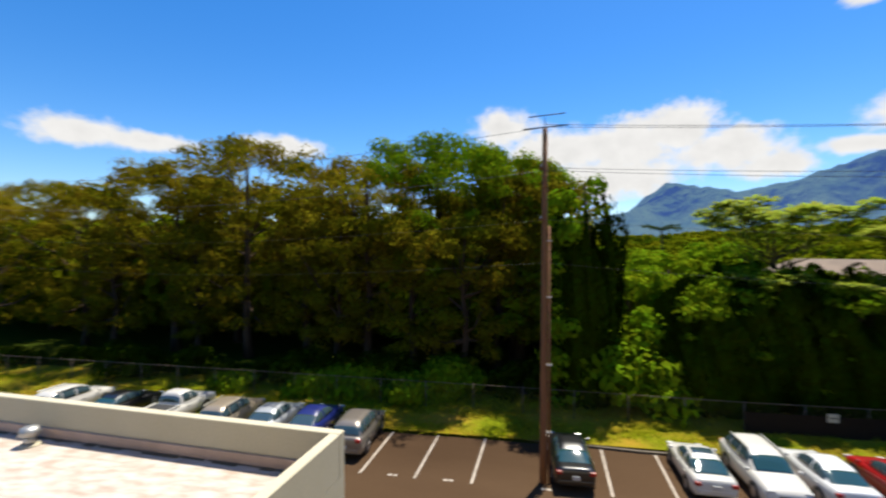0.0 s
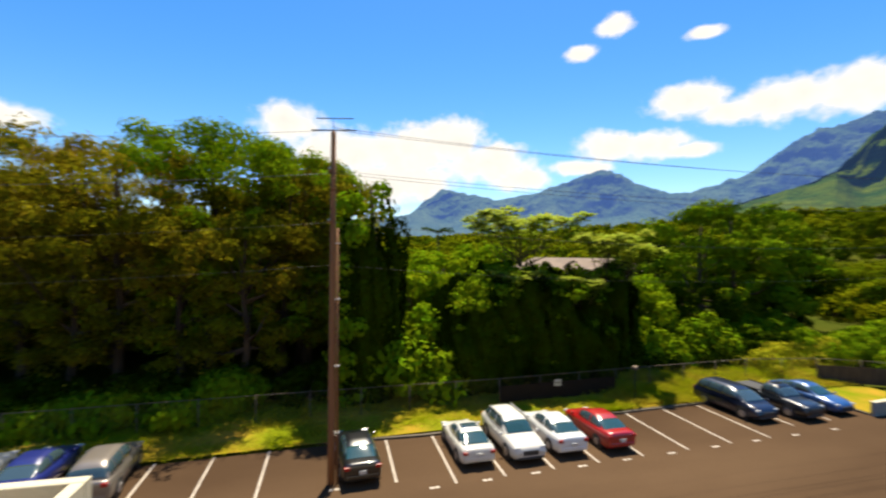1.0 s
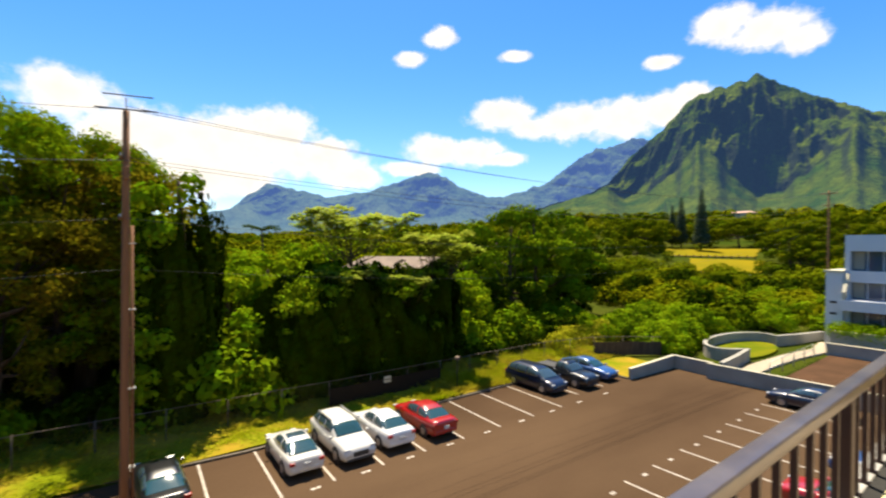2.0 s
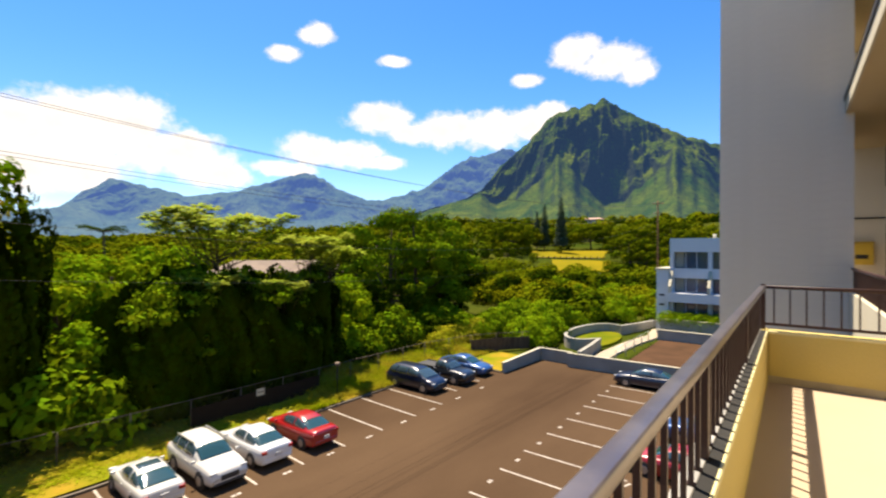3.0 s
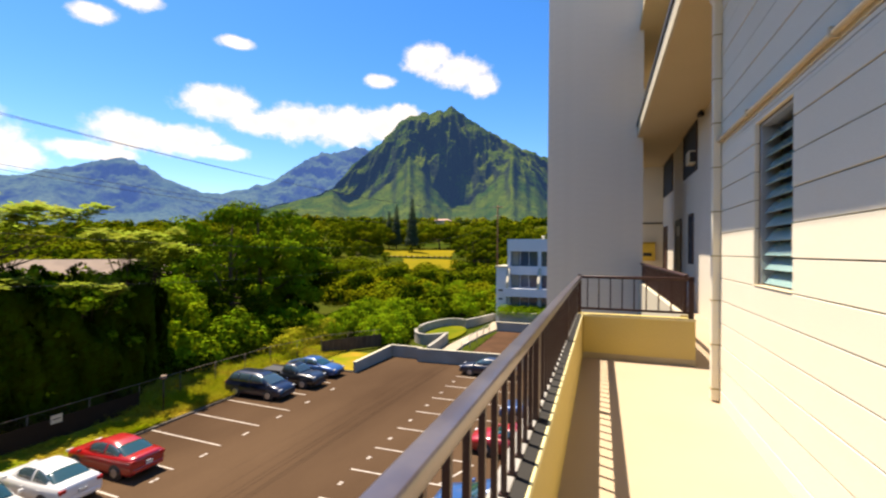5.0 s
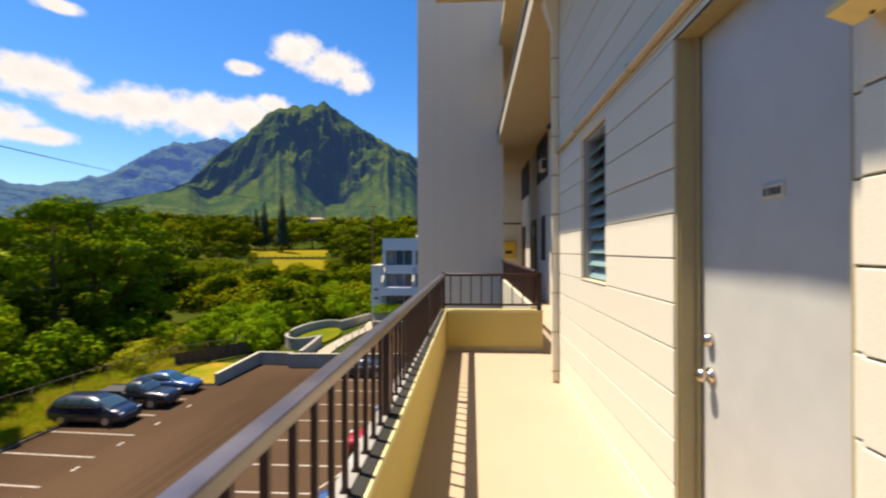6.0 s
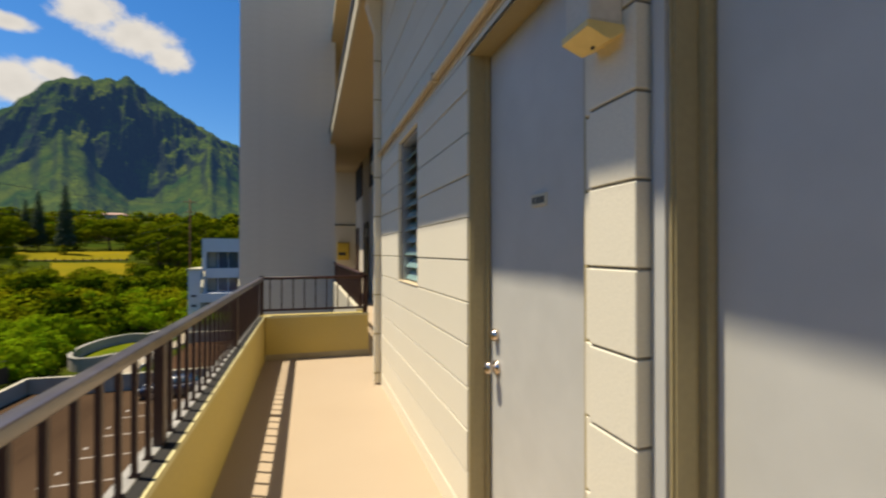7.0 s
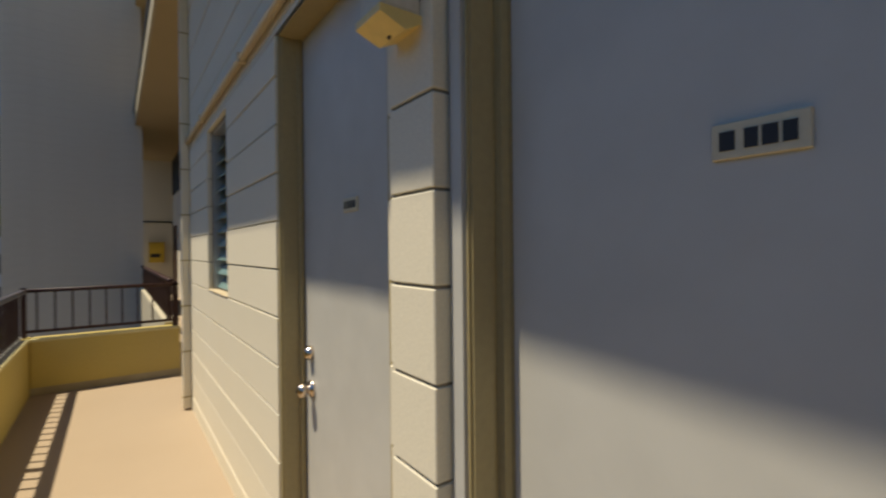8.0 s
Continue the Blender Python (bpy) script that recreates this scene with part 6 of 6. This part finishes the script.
# ---- stepped white apartment block beyond the terrace ----
def apartments():
    t = thing("apartment_building", "white stepped apartment block with wide windows", "building")
    x0, y0 = -12.45, 63.0
    part("core", box_bm(x0 + 0.02, 14, y0 + 1.5, y0 + 14, G - 0.1, 2.9), BLUEWHITE, t)
    part("roof", box_bm(x0, 14, y0, y0 + 14, 2.9, 3.05), BLUEWHITE, t)
    for i, (za, zb, step) in enumerate(((1.35, 2.9, 0.0), (-1.9, -0.7, 0.0), (-4.6, -3.7, -1.6))):
        part("spandrel", box_bm(x0, 14, y0 + step, y0 + 1.49, za, zb), BLUEWHITE, t)
    for i, (za, zb) in enumerate(((-0.7, 1.35), (-3.7, -1.9), (-7.0, -4.6))):
        for k in range(6):
            xa = x0 + 0.45 + k * 4.2
            wn = part("window", box_bm(xa, xa + 3.6, y0 + 0.75, y0 + 0.8, za, zb), WINGLASS, t)
            part("mullion", box_bm(xa + 1.2, xa + 1.28, y0 + 0.70, y0 + 0.749, za, zb), BLUEWHITE, wn)
            part("mullion", box_bm(xa + 2.4, xa + 2.48, y0 + 0.70, y0 + 0.749, za, zb), BLUEWHITE, wn)
            part("curtain", box_bm(xa + 0.1 + 0.9 * (k % 2), xa + 1.0 + 0.9 * (k % 2), y0 + 0.74, y0 + 0.748, za + 0.15, zb), CONC, wn)
            part("pier", box_bm(xa - 0.45, xa - 0.02, y0 + 0.02, y0 + 1.49, za, zb), BLUEWHITE, t)
    for k in range(4):
        xa = x0 + 0.1 + k * 4.2
        bm = bmesh.new()
        pr = [(y0 - 0.02, -0.95), (y0 - 0.02, -1.6), (y0 - 1.55, -3.75), (y0 - 1.55, -2.9)]
        e = [[bm.verts.new((x, y, z)) for y, z in pr] for x in (xa, xa + 0.3)]
        bm.faces.new(e[0])
        bm.faces.new(e[1][::-1])
        for i in range(4):
            bm.faces.new((e[0][i], e[1][i], e[1][(i + 1) % 4], e[0][(i + 1) % 4]))
        part("fin", bm, WHITEP, t)
    part("balcony_slab", box_bm(x0, 14, y0 - 1.6, y0, -4.8, -4.61), BLUEWHITE, t)
    part("stair_wing", box_bm(x0 - 1.45, x0 - 0.02, y0 - 0.5, y0 + 6, G - 0.1, -0.9), BLUEWHITE, t)
    part("wing_cap", box_bm(x0 - 1.6, x0 - 0.03, y0 - 0.65, y0 + 6, -0.9, -0.7), WHITEP, t)
    for z in (-4.2, -5.4, -6.6):
        part("wing_vent", box_bm(x0 - 1.1, x0 - 0.5, y0 - 0.53, y0 - 0.501, z, z + 0.25), DARKTRIM, t)
    rvn = part("roof_ball", cyl_bm((-7.9, y0 + 3, 3.05), (-7.9, y0 + 3, 3.6), 0.25, 0.18), WHITEP, t, "white roof vent")
    return t


apartments()


# ---- mountains ----
def ridge_mesh(az0, az1, steps, sil, radii, foot, spur, spur_at, spur_rise, relief, peak, seed):
    """A range over azimuth: a crest line, ribbed cliffs that fan out from the peak, green spurs and an apron below."""
    r_base, r_foot, r_top, r_back = radii
    az = np.linspace(az0, az1, steps)
    hs = np.interp(-az, [-a for a, e in sil], [e for a, e in sil])
    aprons, cliffs, backs = 36, 62, 9
    rows = aprons + cliffs + backs
    co, faces = [], []
    for i, a in enumerate(az):
        jag = noise.fractal((a * 0.9, seed, 0.0), 0.8, 2.2, 5) * 0.005
        crest = (hs[i] + jag * min(1, hs[i] * 6)) * r_top
        bend = 1.3 * noise.noise((a * 0.11, 0.3, seed + 5)) + 0.5 * noise.noise((a * 0.37, 1.3, seed + 9))
        away = math.hypot(abs(((a - spur_at + 0.5 * bend) / spur + 0.5) % 1.0 - 0.5) * 2, 0.04)
        size = 0.9 + 0.25 * noise.noise(((a - spur_at) / spur * 0.8, 0.5, seed))
        ridge = spur_rise * size * max(0.0, 1 - 1.2 * away - 0.12 * noise.noise((a * 0.9, 2.0, seed)))
        lip = min((foot + ridge + 0.016 * noise.noise((a * 0.3, 4.0, seed))) * r_foot, crest * 0.86)
        r_lip = r_foot - 380 * ridge / max(spur_rise, 1e-6) * 0.35
        for j in range(rows):
            if j < aprons:
                q = j / aprons
                r = r_base + (r_lip - r_base) * q
                cut = sum((1 - 2 * abs(noise.noise((a * 0.30 * k + 0.5 * bend, q * 3.0 * k, seed + k)))) / k for k in (1, 2.1, 4.3, 9.0)) / 1.8
                h = lip * (0.12 * q + 0.88 * q ** 1.7) + 0.085 * lip * (cut - 0.4) * min(1, 3 * q) * (1 - 0.4 * q)
            elif j < aprons + cliffs:
                q = (j - aprons) / (cliffs - 1)
                r = r_lip + (r_top - r_lip) * q
                fan = peak + (a - peak) / (1 + 0.55 * (1 - q))
                side = max(-1.0, min(1.0, (a - peak) / 6))
                push = 0.0
                for k, (w, amp) in enumerate(((5.2, 0.026), (2.4, 0.024), (1.1, 0.0150), (0.5, 0.0062), (0.25, 0.0024))):
                    u = fan / w + 0.5 * noise.noise((a * 0.4 / w, q * 1.6, seed + 21 + k)) + side * 0.5 * (1 - q)
                    push += amp * (0.55 - 2 * abs(noise.noise((u, q * (0.7 + 0.7 * k), seed + 3 * k))))
                shelf = noise.fractal((a * 0.5, q * 5, seed + 31), 0.9, 2.0, 4)
                span = min(1.0, q * 5) * min(1.0, (1 - q) * 6)
                h = lip + (crest - lip) * min(1.0, max(0.0, q + 0.09 * span * shelf))
                r -= r_top * relief * push * (0.25 + 0.75 * span) * min(1.0, (1 - q) * 9)
            else:
                q = (j - aprons - cliffs + 1) / backs
                r = r_top + (r_back - r_top) * q
                h = crest * (1 - q) ** 1.2
            ra = radians(a)
            co.append((-r * math.sin(ra), r * math.cos(ra), max(h, -5) + (G + 20) * (1 - min(1, j / 30))))
    for i in range(steps - 1):
        for j in range(rows - 1):
            k = i * rows + j
            faces.append((k, k + rows, k + rows + 1, k + 1))
    me = bpy.data.meshes.new("ridge")
    me.from_pydata(co, [], faces)
    for p in me.polygons:
        p.use_smooth = True
    return me


def mountain_mat(name, low, high, rock, air, scale):
    """Forested slopes with bare cliffs; air is an even glow of the slopes themselves that stands in for distance haze.
    """
    M = bpy.data.materials.new(name)
    M.use_nodes = True
    N, L = M.node_tree.nodes, M.node_tree.links
    P = N["Principled BSDF"]
    P.inputs["Roughness"].default_value = 1.0
    P.inputs["Specular IOR Level"].default_value = 0.0
    g = N.new("ShaderNodeNewGeometry")
    sep = N.new("ShaderNodeSeparateXYZ")
    L.new(g.outputs["Normal"], sep.inputs[0])
    tc = N.new("ShaderNodeTexCoord")
    n1, n2 = N.new("ShaderNodeTexNoise"), N.new("ShaderNodeTexNoise")
    n1.inputs["Scale"].default_value, n1.inputs["Detail"].default_value = scale, 8
    n2.inputs["Scale"].default_value, n2.inputs["Detail"].default_value = scale * 9, 5
    for q in (n1, n2):
        L.new(tc.outputs["Object"], q.inputs["Vector"])
    a = N.new("ShaderNodeMix")
    a.data_type = 'RGBA'
    a.inputs[6].default_value, a.inputs[7].default_value = (*low, 1), (*high, 1)
    r1 = N.new("ShaderNodeMapRange")
    r1.inputs["From Min"].default_value, r1.inputs["From Max"].default_value = 0.35, 0.65
    L.new(n1.outputs["Fac"], r1.inputs["Value"])
    L.new(r1.outputs[0], a.inputs[0])
    b = N.new("ShaderNodeMix")
    b.data_type = 'RGBA'
    r2 = N.new("ShaderNodeMapRange")
    r2.inputs["From Min"].default_value, r2.inputs["From Max"].default_value = 0.62, 0.34
    L.new(sep.outputs[2], r2.inputs["Value"])
    L.new(r2.outputs[0], b.inputs[0])
    L.new(a.outputs[2], b.inputs[6])
    b.inputs[7].default_value = (*rock, 1)
    v = N.new("ShaderNodeHueSaturation")
    r3 = N.new("ShaderNodeMapRange")
    r3.inputs["From Min"].default_value, r3.inputs["From Max"].default_value = 0.3, 0.7
    r3.inputs["To Min"].default_value, r3.inputs["To Max"].default_value = 0.65, 1.35
    L.new(n2.outputs["Fac"], r3.inputs["Value"])
    L.new(r3.outputs[0], v.inputs["Value"])
    L.new(b.outputs[2], v.inputs["Color"])
    L.new(v.outputs[0], P.inputs["Base Color"])
    bp = N.new("ShaderNodeBump")
    bp.inputs["Strength"].default_value, bp.inputs["Distance"].default_value = 0.9, 14
    L.new(n2.outputs["Fac"], bp.inputs["Height"])
    L.new(bp.outputs[0], P.inputs["Normal"])
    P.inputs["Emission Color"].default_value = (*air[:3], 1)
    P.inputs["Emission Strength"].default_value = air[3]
    return M


FAR_SIL = [(100, 0.03), (84, 0.05), (77.8, 0.07), (76.1, 0.098), (73.9, 0.125), (71, 0.117), (66.8, 0.102), (61.9, 0.118), (56.9, 0.149), (54.4, 0.162), (52.5, 0.154), (51.3, 0.138), (49.4, 0.121), (46.4, 0.107), (45.6, 0.108), (42.8, 0.121), (40, 0.136), (37.9, 0.165), (35.8, 0.192), (34.3, 0.206), (33, 0.204), (31.8, 0.211), (30.1, 0.223), (28.4, 0.218), (24, 0.20), (15, 0.12)]
NEAR_SIL = [(47, 0.052), (42, 0.074), (37.9, 0.096), (34.5, 0.112), (32.9, 0.128), (32.1, 0.150), (30.3, 0.186), (28.5, 0.213), (26.8, 0.241), (25.7, 0.260), (24.8, 0.282), (23.4, 0.295), (22.6, 0.295), (21.9, 0.305), (21, 0.301), (19.7, 0.311), (19.2, 0.307), (18.3, 0.317), (17.3, 0.307), (16.2, 0.292), (15.2, 0.281), (13.2, 0.259), (12.3, 0.25), (9.5, 0.224), (6.4, 0.203), (0, 0.17), (-10, 0.14), (-24, 0.08)]
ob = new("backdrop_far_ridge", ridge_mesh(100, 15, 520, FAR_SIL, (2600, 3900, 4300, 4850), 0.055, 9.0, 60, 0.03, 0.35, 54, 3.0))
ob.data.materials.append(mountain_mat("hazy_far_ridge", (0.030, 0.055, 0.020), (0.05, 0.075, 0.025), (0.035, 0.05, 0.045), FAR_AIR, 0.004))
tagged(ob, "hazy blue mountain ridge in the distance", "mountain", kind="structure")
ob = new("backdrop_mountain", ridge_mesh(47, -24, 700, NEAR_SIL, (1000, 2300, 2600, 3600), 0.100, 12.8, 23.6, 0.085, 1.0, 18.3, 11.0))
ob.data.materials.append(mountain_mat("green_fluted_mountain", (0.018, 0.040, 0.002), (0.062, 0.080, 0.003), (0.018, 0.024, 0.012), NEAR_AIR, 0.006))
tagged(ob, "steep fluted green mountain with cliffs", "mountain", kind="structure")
